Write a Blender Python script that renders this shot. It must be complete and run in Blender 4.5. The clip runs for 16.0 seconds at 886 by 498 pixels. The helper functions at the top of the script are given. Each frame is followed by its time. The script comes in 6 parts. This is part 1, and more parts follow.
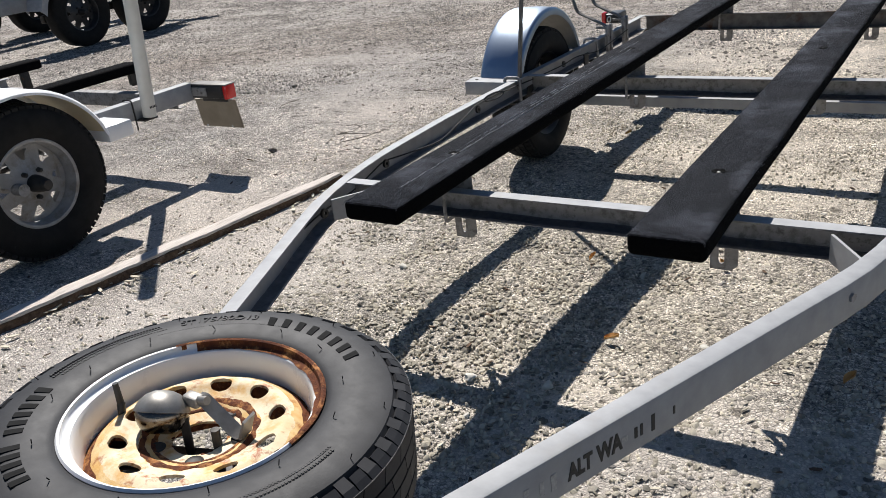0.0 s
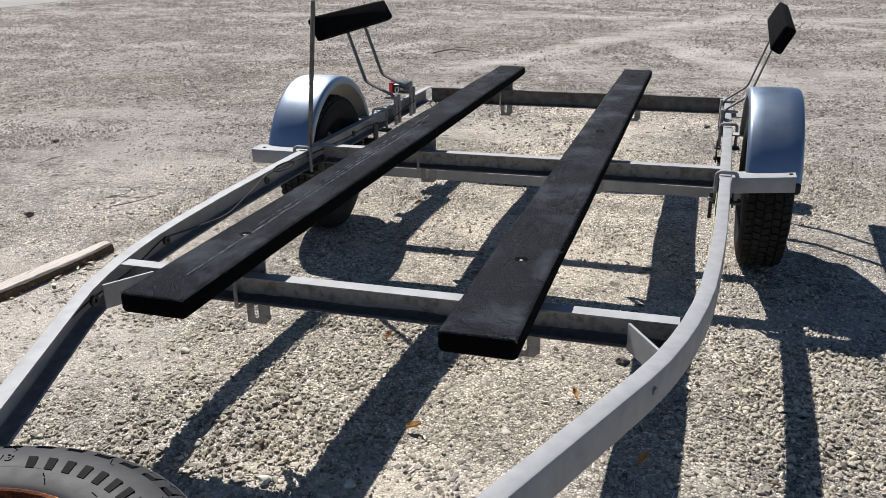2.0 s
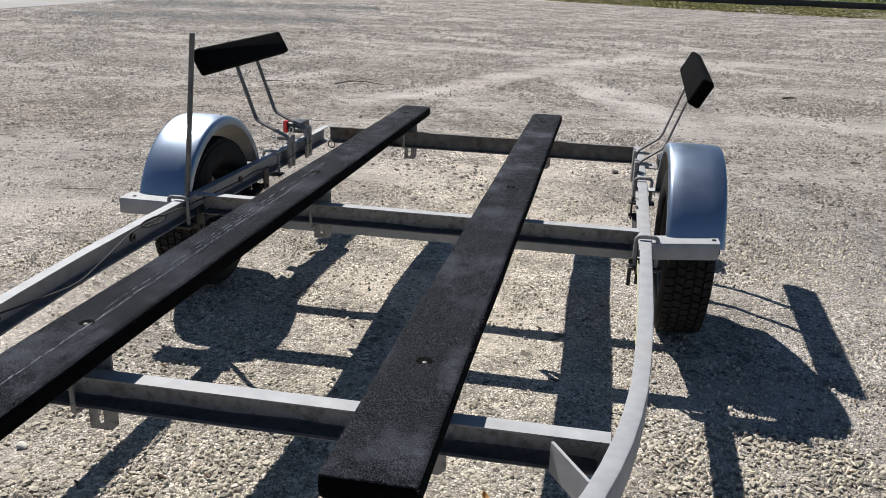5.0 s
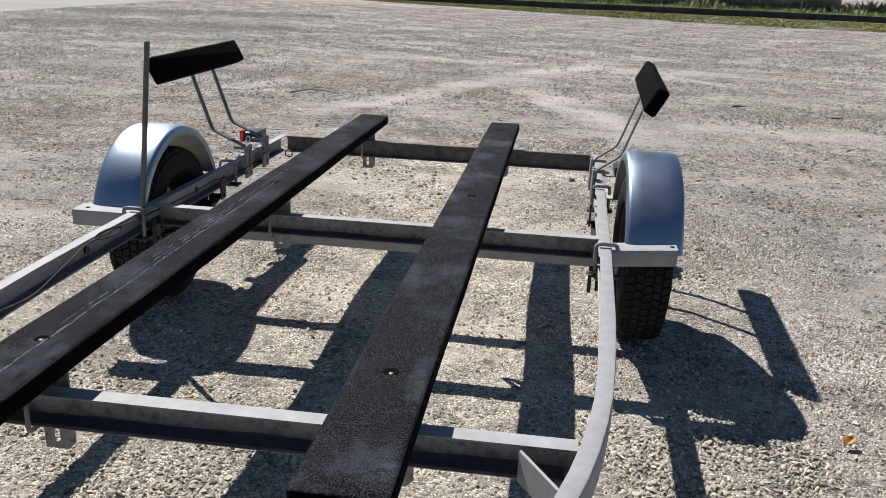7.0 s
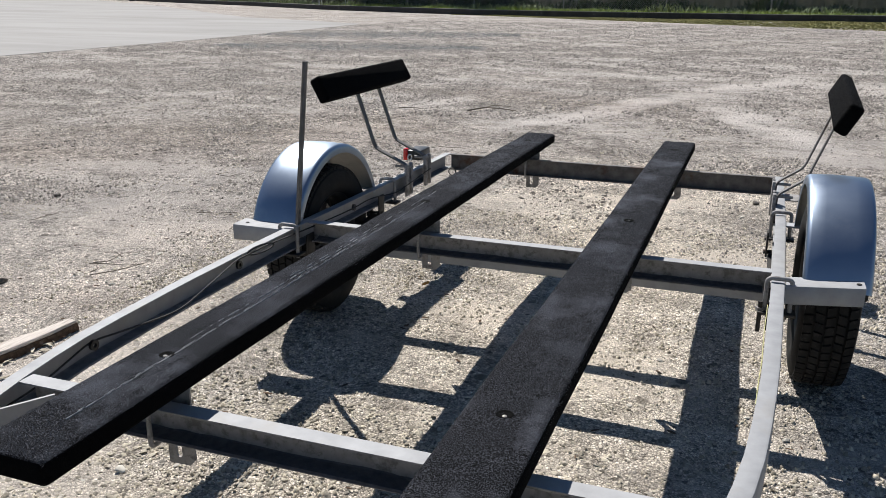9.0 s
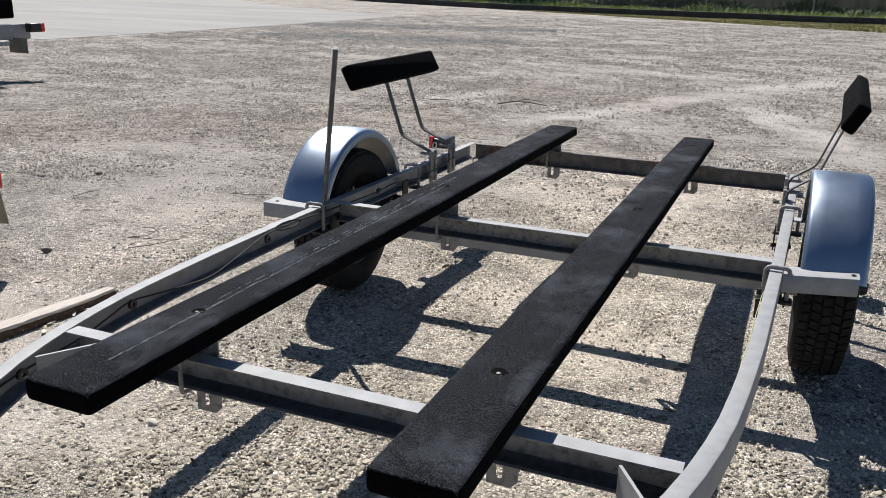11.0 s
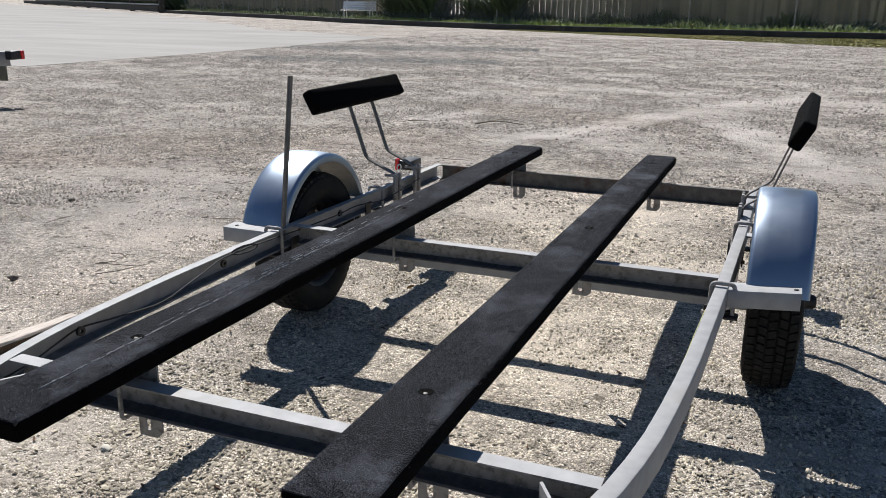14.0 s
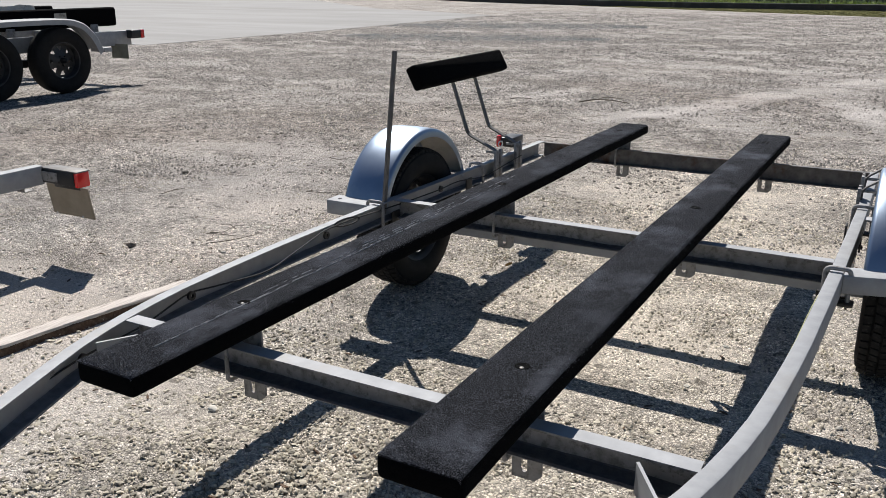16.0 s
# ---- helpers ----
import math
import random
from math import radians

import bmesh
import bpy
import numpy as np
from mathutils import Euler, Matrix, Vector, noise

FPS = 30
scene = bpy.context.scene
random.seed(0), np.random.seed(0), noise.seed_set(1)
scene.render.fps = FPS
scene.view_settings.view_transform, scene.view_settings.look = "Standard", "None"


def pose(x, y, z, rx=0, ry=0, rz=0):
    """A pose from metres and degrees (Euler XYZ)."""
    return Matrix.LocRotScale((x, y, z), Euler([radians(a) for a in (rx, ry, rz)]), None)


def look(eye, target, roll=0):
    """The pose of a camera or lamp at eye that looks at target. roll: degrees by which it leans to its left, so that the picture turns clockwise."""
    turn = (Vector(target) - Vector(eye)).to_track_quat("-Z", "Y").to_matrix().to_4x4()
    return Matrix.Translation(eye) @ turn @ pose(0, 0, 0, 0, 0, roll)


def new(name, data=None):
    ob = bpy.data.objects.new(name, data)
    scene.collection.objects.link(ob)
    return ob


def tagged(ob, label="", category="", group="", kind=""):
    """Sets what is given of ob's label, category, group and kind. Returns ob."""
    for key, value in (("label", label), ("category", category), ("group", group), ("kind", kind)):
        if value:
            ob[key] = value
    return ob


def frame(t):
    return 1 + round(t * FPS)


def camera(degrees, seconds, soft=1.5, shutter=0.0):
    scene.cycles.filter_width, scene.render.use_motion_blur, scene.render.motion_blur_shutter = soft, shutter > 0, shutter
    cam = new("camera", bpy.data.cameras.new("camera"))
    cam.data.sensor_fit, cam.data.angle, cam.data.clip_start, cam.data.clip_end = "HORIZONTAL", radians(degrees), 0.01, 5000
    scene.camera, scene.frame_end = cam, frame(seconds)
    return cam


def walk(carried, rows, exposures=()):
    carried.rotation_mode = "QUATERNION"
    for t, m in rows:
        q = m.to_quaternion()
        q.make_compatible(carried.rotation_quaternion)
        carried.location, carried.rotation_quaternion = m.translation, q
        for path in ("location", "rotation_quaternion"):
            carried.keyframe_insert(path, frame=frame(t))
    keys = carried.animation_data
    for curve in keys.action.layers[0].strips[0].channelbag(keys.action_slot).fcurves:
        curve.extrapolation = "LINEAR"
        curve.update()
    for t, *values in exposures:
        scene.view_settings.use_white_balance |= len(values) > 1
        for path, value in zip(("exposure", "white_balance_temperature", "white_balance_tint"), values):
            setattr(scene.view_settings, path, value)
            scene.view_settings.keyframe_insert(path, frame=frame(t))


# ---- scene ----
cam = camera(55.9, 16.0, soft=0.64)
PATH = [
    (0, (0.758, -1.768, 1.176), (-0.254, -0.239, 0.38), -6.9),
    (0.5, (0.781, -1.731, 1.192), (-0.198, -0.158, 0.438), -6.7),
    (1, (0.749, -1.707, 1.202), (-0.082, -0.043, 0.467), -3.8),
    (1.5, (0.701, -1.665, 1.198), (0.063, 0.086, 0.47), -1.3),
    (2, (0.662, -1.667, 1.208), (0.115, 0.12, 0.498), -1.0),
    (2.5, (0.656, -1.605, 1.21), (0.116, 0.196, 0.528), -1.0),
    (3, (0.672, -1.489, 1.201), (0.139, 0.322, 0.541), -0.8),
    (3.5, (0.684, -1.398, 1.212), (0.157, 0.426, 0.583), -0.3),
    (4, (0.652, -1.36, 1.221), (0.144, 0.469, 0.59), 0.5),
    (4.5, (0.601, -1.349, 1.224), (0.196, 0.503, 0.584), 1.6),
    (5, (0.594, -1.342, 1.225), (0.265, 0.52, 0.574), 1.9),
    (7.3, (0.567, -1.339, 1.226), (0.345, 0.547, 0.598), 2.3),
    (7.5, (0.56, -1.342, 1.223), (0.341, 0.544, 0.593), 2.3),
    (8, (0.56, -1.335, 1.22), (0.347, 0.551, 0.588), 2.5),
    (8.5, (0.599, -1.265, 1.218), (0.281, 0.618, 0.624), 2.1),
    (9, (0.656, -1.195, 1.212), (0.002, 0.597, 0.613), 0.2),
    (9.2, (0.671, -1.18, 1.212), (-0.085, 0.57, 0.608), -0.5),
    (11.3, (0.764, -1.357, 1.219), (0.071, 0.415, 0.602), 2.3),
    (11.5, (0.771, -1.373, 1.223), (0.108, 0.411, 0.607), 2.8),
    (12, (0.793, -1.36, 1.228), (0.171, 0.439, 0.614), 3.1),
    (12.5, (0.838, -1.327, 1.239), (0.216, 0.481, 0.653), 2.0),
    (13, (0.855, -1.31, 1.236), (0.221, 0.501, 0.671), 1.2),
    (13.5, (0.866, -1.307, 1.235), (0.222, 0.5, 0.668), 0.8),
    (14, (0.879, -1.302, 1.236), (0.17, 0.479, 0.666), 0.6),
    (14.5, (0.881, -1.301, 1.234), (0.103, 0.45, 0.66), 0.1),
    (15, (0.878, -1.304, 1.232), (0.088, 0.437, 0.645), 0.2),
    (15.5, (0.874, -1.303, 1.228), (0.044, 0.411, 0.618), 0.1),
    (16, (0.877, -1.301, 1.223), (-0.039, 0.366, 0.605), -0.1),
]
walk(cam, [(t, look(eye, target, roll)) for t, eye, target, roll in PATH], [(0, 0.49), (13, 0.49), (16, 0.43)])
SKY_STRENGTH, SUN_STRENGTH = 0.046, 4.85

# ---- world, sun ----
SUN = Vector((-0.588, 0.69, 1.0)).normalized()
world = bpy.data.worlds.new("sky")
scene.world = world
world.use_nodes = True
wn = world.node_tree.nodes
sky = wn.new("ShaderNodeTexSky")
sky.sky_type, sky.sun_disc = "NISHITA", False
sky.sun_elevation, sky.sun_rotation = math.asin(SUN.z), math.atan2(SUN.x, SUN.y)
sky.air_density, sky.dust_density, sky.ozone_density = 1.0, 0.1, 4.5
world.node_tree.links.new(sky.outputs[0], wn["Background"].inputs[0])
wn["Background"].inputs[1].default_value = SKY_STRENGTH
sun_data = bpy.data.lights.new("sun", "SUN")
sun_data.energy, sun_data.angle, sun_data.color = SUN_STRENGTH, radians(0.53), (1.0, 0.965, 0.925)
new("sun", sun_data).matrix_world = look(SUN * 60, (0, 0, 0))


# ---- materials ----
def mat(name, c1, c2, scale=8.0, rough=0.6, metal=0.0, bump=0.2, bscale=150.0, bdist=0.002, c3=None, c3scale=2.0, c3lo=0.55, c3hi=0.7,
        spec=0.5, island=0.0, objvar=0.0, coat=0.0, rough_var=0.1, stretch=(1, 1, 1), streak=None, crisp=(0.3, 0.7)):
    m = bpy.data.materials.new(name)
    m.use_nodes = True
    nt = m.node_tree
    n, l = nt.nodes, nt.links
    b = n["Principled BSDF"]
    geo = n.new("ShaderNodeNewGeometry")
    mp = n.new("ShaderNodeMapping")
    mp.inputs["Scale"].default_value = stretch
    l.new(geo.outputs["Position"], mp.inputs["Vector"])

    def tex(sc, det=6.0, ro=0.6):
        t = n.new("ShaderNodeTexNoise")
        t.inputs["Scale"].default_value, t.inputs["Detail"].default_value, t.inputs["Roughness"].default_value = sc, det, ro
        l.new(mp.outputs[0], t.inputs["Vector"])
        return t.outputs["Fac"]

    def ramp(src, lo, hi, a, bb):
        r = n.new("ShaderNodeValToRGB")
        r.color_ramp.elements[0].position, r.color_ramp.elements[1].position = lo, hi
        r.color_ramp.elements[0].color, r.color_ramp.elements[1].color = (*a, 1), (*bb, 1)
        l.new(src, r.inputs[0])
        return r.outputs[0]

    def mix(fac, a, bb, blend="MIX"):
        x = n.new("ShaderNodeMix")
        x.data_type, x.blend_type = "RGBA", blend
        for sock, v in ((x.inputs[0], fac), (x.inputs[6], a), (x.inputs[7], bb)):
            if isinstance(v, (int, float)):
                sock.default_value = v
            elif isinstance(v, tuple):
                sock.default_value = (*v, 1)
            else:
                l.new(v, sock)
        return x.outputs[2]

    col = ramp(tex(scale), crisp[0], crisp[1], c1, c2)
    if c3:
        col = mix(ramp(tex(c3scale, 8.0, 0.7), c3lo, c3hi, (0, 0, 0), (1, 1, 1)), col, c3)
    if streak:
        sc, smp = n.new("ShaderNodeTexNoise"), n.new("ShaderNodeMapping")
        smp.inputs["Scale"].default_value = streak[1]
        l.new(geo.outputs["Position"], smp.inputs["Vector"])
        l.new(smp.outputs[0], sc.inputs["Vector"])
        sc.inputs["Scale"].default_value, sc.inputs["Detail"].default_value, sc.inputs["Roughness"].default_value = 1.0, 7.0, 0.65
        col = mix(ramp(sc.outputs["Fac"], streak[2], streak[3], (0, 0, 0), (1, 1, 1)), col, streak[0])
    if island or objvar:
        if island:
            rnd, amt = geo.outputs["Random Per Island"], island
        else:
            rnd, amt = n.new("ShaderNodeObjectInfo").outputs["Random"], objvar
        col = mix(1.0, col, ramp(rnd, 0.0, 1.0, (1 - amt,) * 3, (1 + amt,) * 3), "MULTIPLY")
    l.new(col, b.inputs["Base Color"])
    b.inputs["Metallic"].default_value, b.inputs["Specular IOR Level"].default_value = metal, spec
    b.inputs["Coat Weight"].default_value = coat
    if rough_var:
        r = n.new("ShaderNodeMapRange")
        r.inputs[3].default_value, r.inputs[4].default_value = max(rough - rough_var, 0.03), min(rough + rough_var, 1)
        l.new(tex(scale * 1.7), r.inputs[0])
        l.new(r.outputs[0], b.inputs["Roughness"])
    else:
        b.inputs["Roughness"].default_value = rough
    if bump:
        bp = n.new("ShaderNodeBump")
        bp.inputs["Strength"].default_value, bp.inputs["Distance"].default_value = bump, bdist
        l.new(tex(bscale, 4.0), bp.inputs["Height"])
        l.new(bp.outputs[0], b.inputs["Normal"])
    return m


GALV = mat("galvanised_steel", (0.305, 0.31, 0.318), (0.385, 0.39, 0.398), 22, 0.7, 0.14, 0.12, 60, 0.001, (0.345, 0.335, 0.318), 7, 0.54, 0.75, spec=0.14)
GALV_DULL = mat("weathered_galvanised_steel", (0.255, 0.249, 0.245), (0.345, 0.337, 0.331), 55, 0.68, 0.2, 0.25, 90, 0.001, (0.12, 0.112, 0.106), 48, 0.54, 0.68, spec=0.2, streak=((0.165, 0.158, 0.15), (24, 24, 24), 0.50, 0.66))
DULL_BAR = mat("dull_grey_bar", (0.12, 0.115, 0.11), (0.19, 0.182, 0.172), 24, 0.6, 0.3, 0.2, 90, 0.001, (0.11, 0.075, 0.05), 12, 0.58, 0.72, spec=0.2)
STAINED = mat("stained_steel", (0.095, 0.09, 0.088), (0.22, 0.212, 0.205), 22, 0.65, 0.3, 0.25, 70, 0.001, (0.10, 0.05, 0.03), 7, 0.52, 0.66, spec=0.2)
FENDER = mat("zinc_fender", (0.285, 0.345, 0.43), (0.355, 0.415, 0.50), 5, 0.37, 1.0, 0.05, 30, 0.001, (0.47, 0.51, 0.54), 7, 0.58, 0.8, rough_var=0.06)
# dust patches, plus bluish pale specks that put glints and sky sheen into colour
CARPET = mat("dusty_glint_black_carpet", (0.003, 0.003, 0.0035), (0.14, 0.147, 0.172), 480, 0.95, 0, 1.0, 520, 0.0035, (0.14, 0.15, 0.18), 5.5, 0.49, 0.95, spec=0.06, crisp=(0.48, 0.76), stretch=(1, 0.8, 1))
FIBRE = mat("black_carpet_fibre", (0.012, 0.012, 0.0135), (0.30, 0.305, 0.335), 300, 0.8, 0, 0, spec=0.2, island=0.7)
# deepest black; on the bunk sides it puts their shade into the colour
CARPET_DEEP = mat("deep_black_carpet", (0.0015, 0.0015, 0.0015), (0.006, 0.006, 0.0066), 260, 0.95, 0, 0.8, 420, 0.004, spec=0.04)
SCUFF = mat("parted_carpet_nap", (0.20, 0.20, 0.21), (0.42, 0.42, 0.43), 90, 0.95, 0, 0.6, 400, 0.002, spec=0.05)
HOLE_BLACK = mat("bolt_hole_black", (0.002, 0.002, 0.002), (0.004, 0.004, 0.004), 50, 0.95, 0, 0, spec=0.05)
RUBBER = mat("tyre_rubber", (0.008, 0.008, 0.008), (0.015, 0.0145, 0.014), 20, 0.75, 0, 0.2, 200, 0.001, (0.035, 0.032, 0.03), 12, 0.62, 0.8, spec=0.2)
RUBBER_GREY = mat("weathered_tyre_rubber", (0.017, 0.017, 0.019), (0.028, 0.028, 0.031), 25, 0.6, 0, 0.2, 300, 0.0006, (0.05, 0.05, 0.05), 10, 0.62, 0.82, spec=0.25)
RUBBER_TREAD = mat("worn_tread_rubber", (0.009, 0.009, 0.009), (0.023, 0.022, 0.021), 30, 0.8, 0, 0.3, 200, 0.001, (0.06, 0.056, 0.052), 45, 0.56, 0.72, spec=0.2)
LETTER = mat("raised_rubber", (0.016, 0.016, 0.016), (0.024, 0.024, 0.024), 30, 0.9, 0, 0, spec=0.06)
WHITE = mat("white_paint", (0.74, 0.75, 0.76), (0.82, 0.82, 0.82), 9, 0.32, 0, 0.08, 40, 0.001, (0.55, 0.47, 0.36), 14, 0.66, 0.80)
RIM_WHITE = mat("white_rim_paint", (0.80, 0.80, 0.80), (0.88, 0.88, 0.87), 9, 0.3, 0, 0.05, 40, 0.001, (0.62, 0.52, 0.38), 16, 0.66, 0.82)
RUST = mat("rusted_wheel_disc", (0.64, 0.50, 0.29), (0.78, 0.70, 0.53), 18, 0.65, 0, 0.4, 120, 0.0015, (0.36, 0.14, 0.07), 34, 0.54, 0.64, spec=0.3, streak=((0.62, 0.36, 0.12), (22, 22, 22), 0.50, 0.66))
RUST_DARK = mat("dark_rust", (0.05, 0.014, 0.008), (0.17, 0.055, 0.02), 70, 0.85, 0, 0.9, 160, 0.003, (0.44, 0.20, 0.07), 45, 0.51, 0.64, spec=0.2)
RUST_WASH = mat("orange_rust_stain", (0.58, 0.33, 0.10), (0.68, 0.53, 0.30), 40, 0.8, 0, 0.5, 150, 0.002, (0.34, 0.13, 0.05), 34, 0.52, 0.66, spec=0.2)
LOCK = mat("worn_grey_alloy", (0.22, 0.205, 0.185), (0.32, 0.305, 0.28), 60, 0.45, 0.55, 0.1, 200, 0.0005, (0.20, 0.17, 0.14), 40, 0.58, 0.75)
LOCK_SHADED = mat("shaded_chrome", (0.09, 0.08, 0.07), (0.15, 0.13, 0.11), 40, 0.2, 1.0, 0.05, 200, 0.0005)
STEEL = mat("bright_steel", (0.55, 0.54, 0.52), (0.68, 0.67, 0.65), 40, 0.3, 0.9, 0.1, 200, 0.0005, (0.30, 0.24, 0.17), 40, 0.62, 0.75)
SILVER_DIRTY = mat("dusty_silver_wheel", (0.26, 0.255, 0.25), (0.36, 0.355, 0.35), 20, 0.6, 0.3, 0.1, 100, 0.001, (0.20, 0.17, 0.14), 14, 0.5, 0.7)
# near trailer's wheels carry mudguard shade in this tone; tandem covers are dark
SILVER_DARK = mat("shaded_and_dark_alloy", (0.03, 0.03, 0.032), (0.06, 0.06, 0.06), 12, 0.45, 0.5, 0.1, 100, 0.001)
DARK = mat("dark_steel", (0.02, 0.02, 0.021), (0.05, 0.045, 0.04), 30, 0.6, 0.4, 0.3, 150, 0.001, (0.14, 0.06, 0.025), 18, 0.6, 0.75)
BLACK = mat("black_plastic", (0.014, 0.014, 0.015), (0.022, 0.022, 0.023), 30, 0.4, 0, 0.1, 200, 0.0005)
RED = mat("red_lens", (0.65, 0.02, 0.02), (0.75, 0.03, 0.025), 30, 0.15, 0, 0, coat=0.5)
CLEAR = mat("pale_lens", (0.42, 0.44, 0.46), (0.55, 0.56, 0.58), 30, 0.2, 0, 0)
BENCH_ALU = mat("brushed_aluminium", (0.72, 0.73, 0.74), (0.80, 0.81, 0.82), 20, 0.45, 0.5, 0.05, 100, 0.0005)
ALU = mat("brown_grey_aluminium_plate", (0.26, 0.23, 0.18), (0.34, 0.30, 0.24), 14, 0.45, 0.5, 0.1, 100, 0.0005)
PVC = mat("aged_white_plastic", (0.60, 0.58, 0.52), (0.70, 0.68, 0.62), 10, 0.5, 0, 0.1, 100, 0.0005)
UNDER_BEIGE = mat("bounce_lit_underside", (0.40, 0.37, 0.32), (0.52, 0.49, 0.43), 14, 0.7, 0.1, 0.2, 80, 0.001, (0.30, 0.26, 0.21), 8, 0.55, 0.75)
CREAM = mat("cream_fender_lining", (0.50, 0.42, 0.26), (0.60, 0.52, 0.35), 10, 0.6)
INK = mat("black_lettering", (0.015, 0.015, 0.015), (0.025, 0.025, 0.025), 60, 0.6, 0, 0)
INK_WORN = mat("worn_lettering", (0.25, 0.25, 0.25), (0.42, 0.42, 0.42), 160, 0.6, 0, 0)
CHANNEL_DARK = mat("dark_channel_strip", (0.075, 0.075, 0.08), (0.13, 0.128, 0.13), 60, 0.95, 0, 0.6, 160, 0.002, spec=0.1)
CHANNEL_GREY = mat("grey_channel_strip", (0.13, 0.13, 0.137), (0.22, 0.217, 0.222), 40, 0.9, 0, 0.4, 120, 0.002, spec=0.1)
CABLE = mat("dark_cable", (0.014, 0.014, 0.015), (0.03, 0.03, 0.032), 40, 0.8, 0, 0)
OLDWOOD = mat("weathered_timber", (0.47, 0.41, 0.365), (0.68, 0.62, 0.565), 22, 0.9, 0, 0.8, 60, 0.004, (0.20, 0.165, 0.13), 14, 0.58, 0.74, spec=0.15, stretch=(5, 0.5, 5))
WOODCHIP = mat("pale_wood_chip", (0.44, 0.39, 0.30), (0.60, 0.55, 0.45), 40, 0.9, 0, 0.3, 150, 0.001, island=0.35, spec=0.15)
BARK = mat("dark_bark", (0.07, 0.045, 0.032), (0.17, 0.115, 0.08), 60, 0.95, 0, 1.0, 120, 0.006, (0.24, 0.19, 0.15), 25, 0.58, 0.7, spec=0.1)
YELLOW = mat("yellow_green_wire", (0.42, 0.42, 0.17), (0.52, 0.50, 0.25), 30, 0.5, 0, 0)
TARP = mat("bleached_torn_cover", (0.34, 0.31, 0.26), (0.58, 0.55, 0.48), 7, 0.9, 0, 0.5, 40, 0.006, (0.12, 0.09, 0.07), 9, 0.54, 0.66, spec=0.15)
FLAP = mat("grey_olive_flap", (0.13, 0.13, 0.10), (0.20, 0.20, 0.16), 12, 0.8, 0, 0.2, 60, 0.002)
SLEEPER = mat("dark_retaining_sleeper", (0.035, 0.032, 0.028), (0.07, 0.062, 0.055), 3, 0.9, 0, 0.6, 30, 0.01, (0.17, 0.16, 0.14), 1.5, 0.6, 0.75)
SUNLIT_TOP = mat("sunlit_timber_top", (0.26, 0.25, 0.23), (0.36, 0.34, 0.31), 3, 0.9, 0, 0.4, 40, 0.003)
PALING = mat("timber_paling", (0.185, 0.172, 0.118), (0.27, 0.25, 0.175), 1.2, 0.9, 0, 0.4, 40, 0.004, (0.33, 0.27, 0.16), 0.2, 0.54, 0.62, objvar=0.3)
CONCRETE = mat("concrete", (0.275, 0.266, 0.254), (0.345, 0.335, 0.321), 0.5, 0.9, 0, 0.3, 25, 0.004, (0.262, 0.252, 0.237), 0.16, 0.5, 0.62, stretch=(0.35, 1.3, 1), spec=0.2)
PEBBLE = mat("pebble_stone", (0.37, 0.329, 0.258), (0.54, 0.485, 0.385), 30, 0.9, 0, 0.4, 220, 0.001, island=0.45, spec=0.2)
FLAKE = mat("slate_flake", (0.27, 0.243, 0.193), (0.47, 0.425, 0.34), 45, 0.85, 0, 0.4, 240, 0.001, (0.20, 0.185, 0.165), 6, 0.52, 0.62, island=0.45, spec=0.25)
GRAVEL = mat("coarse_gravel", (0.055, 0.048, 0.042), (0.385, 0.356, 0.327), 40, 0.9, 0, 0, island=0.55, spec=0.15)
PALE_STONE = mat("pale_stone", (0.42, 0.40, 0.35), (0.56, 0.53, 0.47), 40, 0.9, 0, 0.5, 160, 0.002, island=0.25, spec=0.2)
SLATE = mat("blue_grey_stone", (0.05, 0.051, 0.052), (0.20, 0.206, 0.212), 40, 0.9, 0, 0.4, 160, 0.002, island=0.5, spec=0.15)
CLOD = mat("dark_clod", (0.09, 0.077, 0.064), (0.19, 0.165, 0.14), 40, 0.9, 0, 0.6, 120, 0.003, island=0.3)
TWIG = mat("dry_twig", (0.12, 0.10, 0.08), (0.22, 0.19, 0.15), 60, 0.9, 0, 0.3, 200, 0.001)
STRAW = mat("dry_straw", (0.50, 0.46, 0.36), (0.62, 0.58, 0.47), 60, 0.9, 0, 0)
LEAF_DRY = mat("fallen_dry_leaf", (0.42, 0.20, 0.06), (0.56, 0.34, 0.12), 60, 0.8, 0, 0.2, 200, 0.001)
GRASS = mat("green_grass", (0.30, 0.40, 0.06), (0.48, 0.56, 0.14), 3, 0.8, 0, 0, island=0.45)
GRASS_DRY = mat("yellow_green_verge", (0.21, 0.20, 0.065), (0.36, 0.335, 0.13), 1.1, 0.9, 0, 0, island=0.25)
WEED = mat("grey_green_weed", (0.20, 0.25, 0.11), (0.40, 0.44, 0.24), 3, 0.8, 0, 0, island=0.4)
SHRUB = mat("dark_shrub_leaf", (0.025, 0.045, 0.018), (0.06, 0.09, 0.035), 4, 0.8, 0, 0, island=0.4)


# worn pale wheel tracks over the yard: a line on the plan, half its width and how bare it is
TRACKS = ((-1.6, 5.6, 0.0, 9.2, 0.30, 0.85), (-0.1, 9.0, 1.6, 12.4, 0.36, 0.75), (0.2, 8.5, 1.45, 5.3, 0.34, 0.85), (1.2, 6.4, 4.5, 6.0, 0.6, 0.5), (1.3, 11.1, 3.2, 9.4, 0.3, 0.6), (-4, 11.5, 6, 10.6, 0.5, 0.4), (-3, 14, 9, 12.5, 0.7, 0.35),
          (-2.8, 6.7, -2.2, 8.6, 0.25, 0.6), (-1.5, -1.4, -1.2, 1.2, 0.45, 0.6))
GROUND_LIFT = 1.83


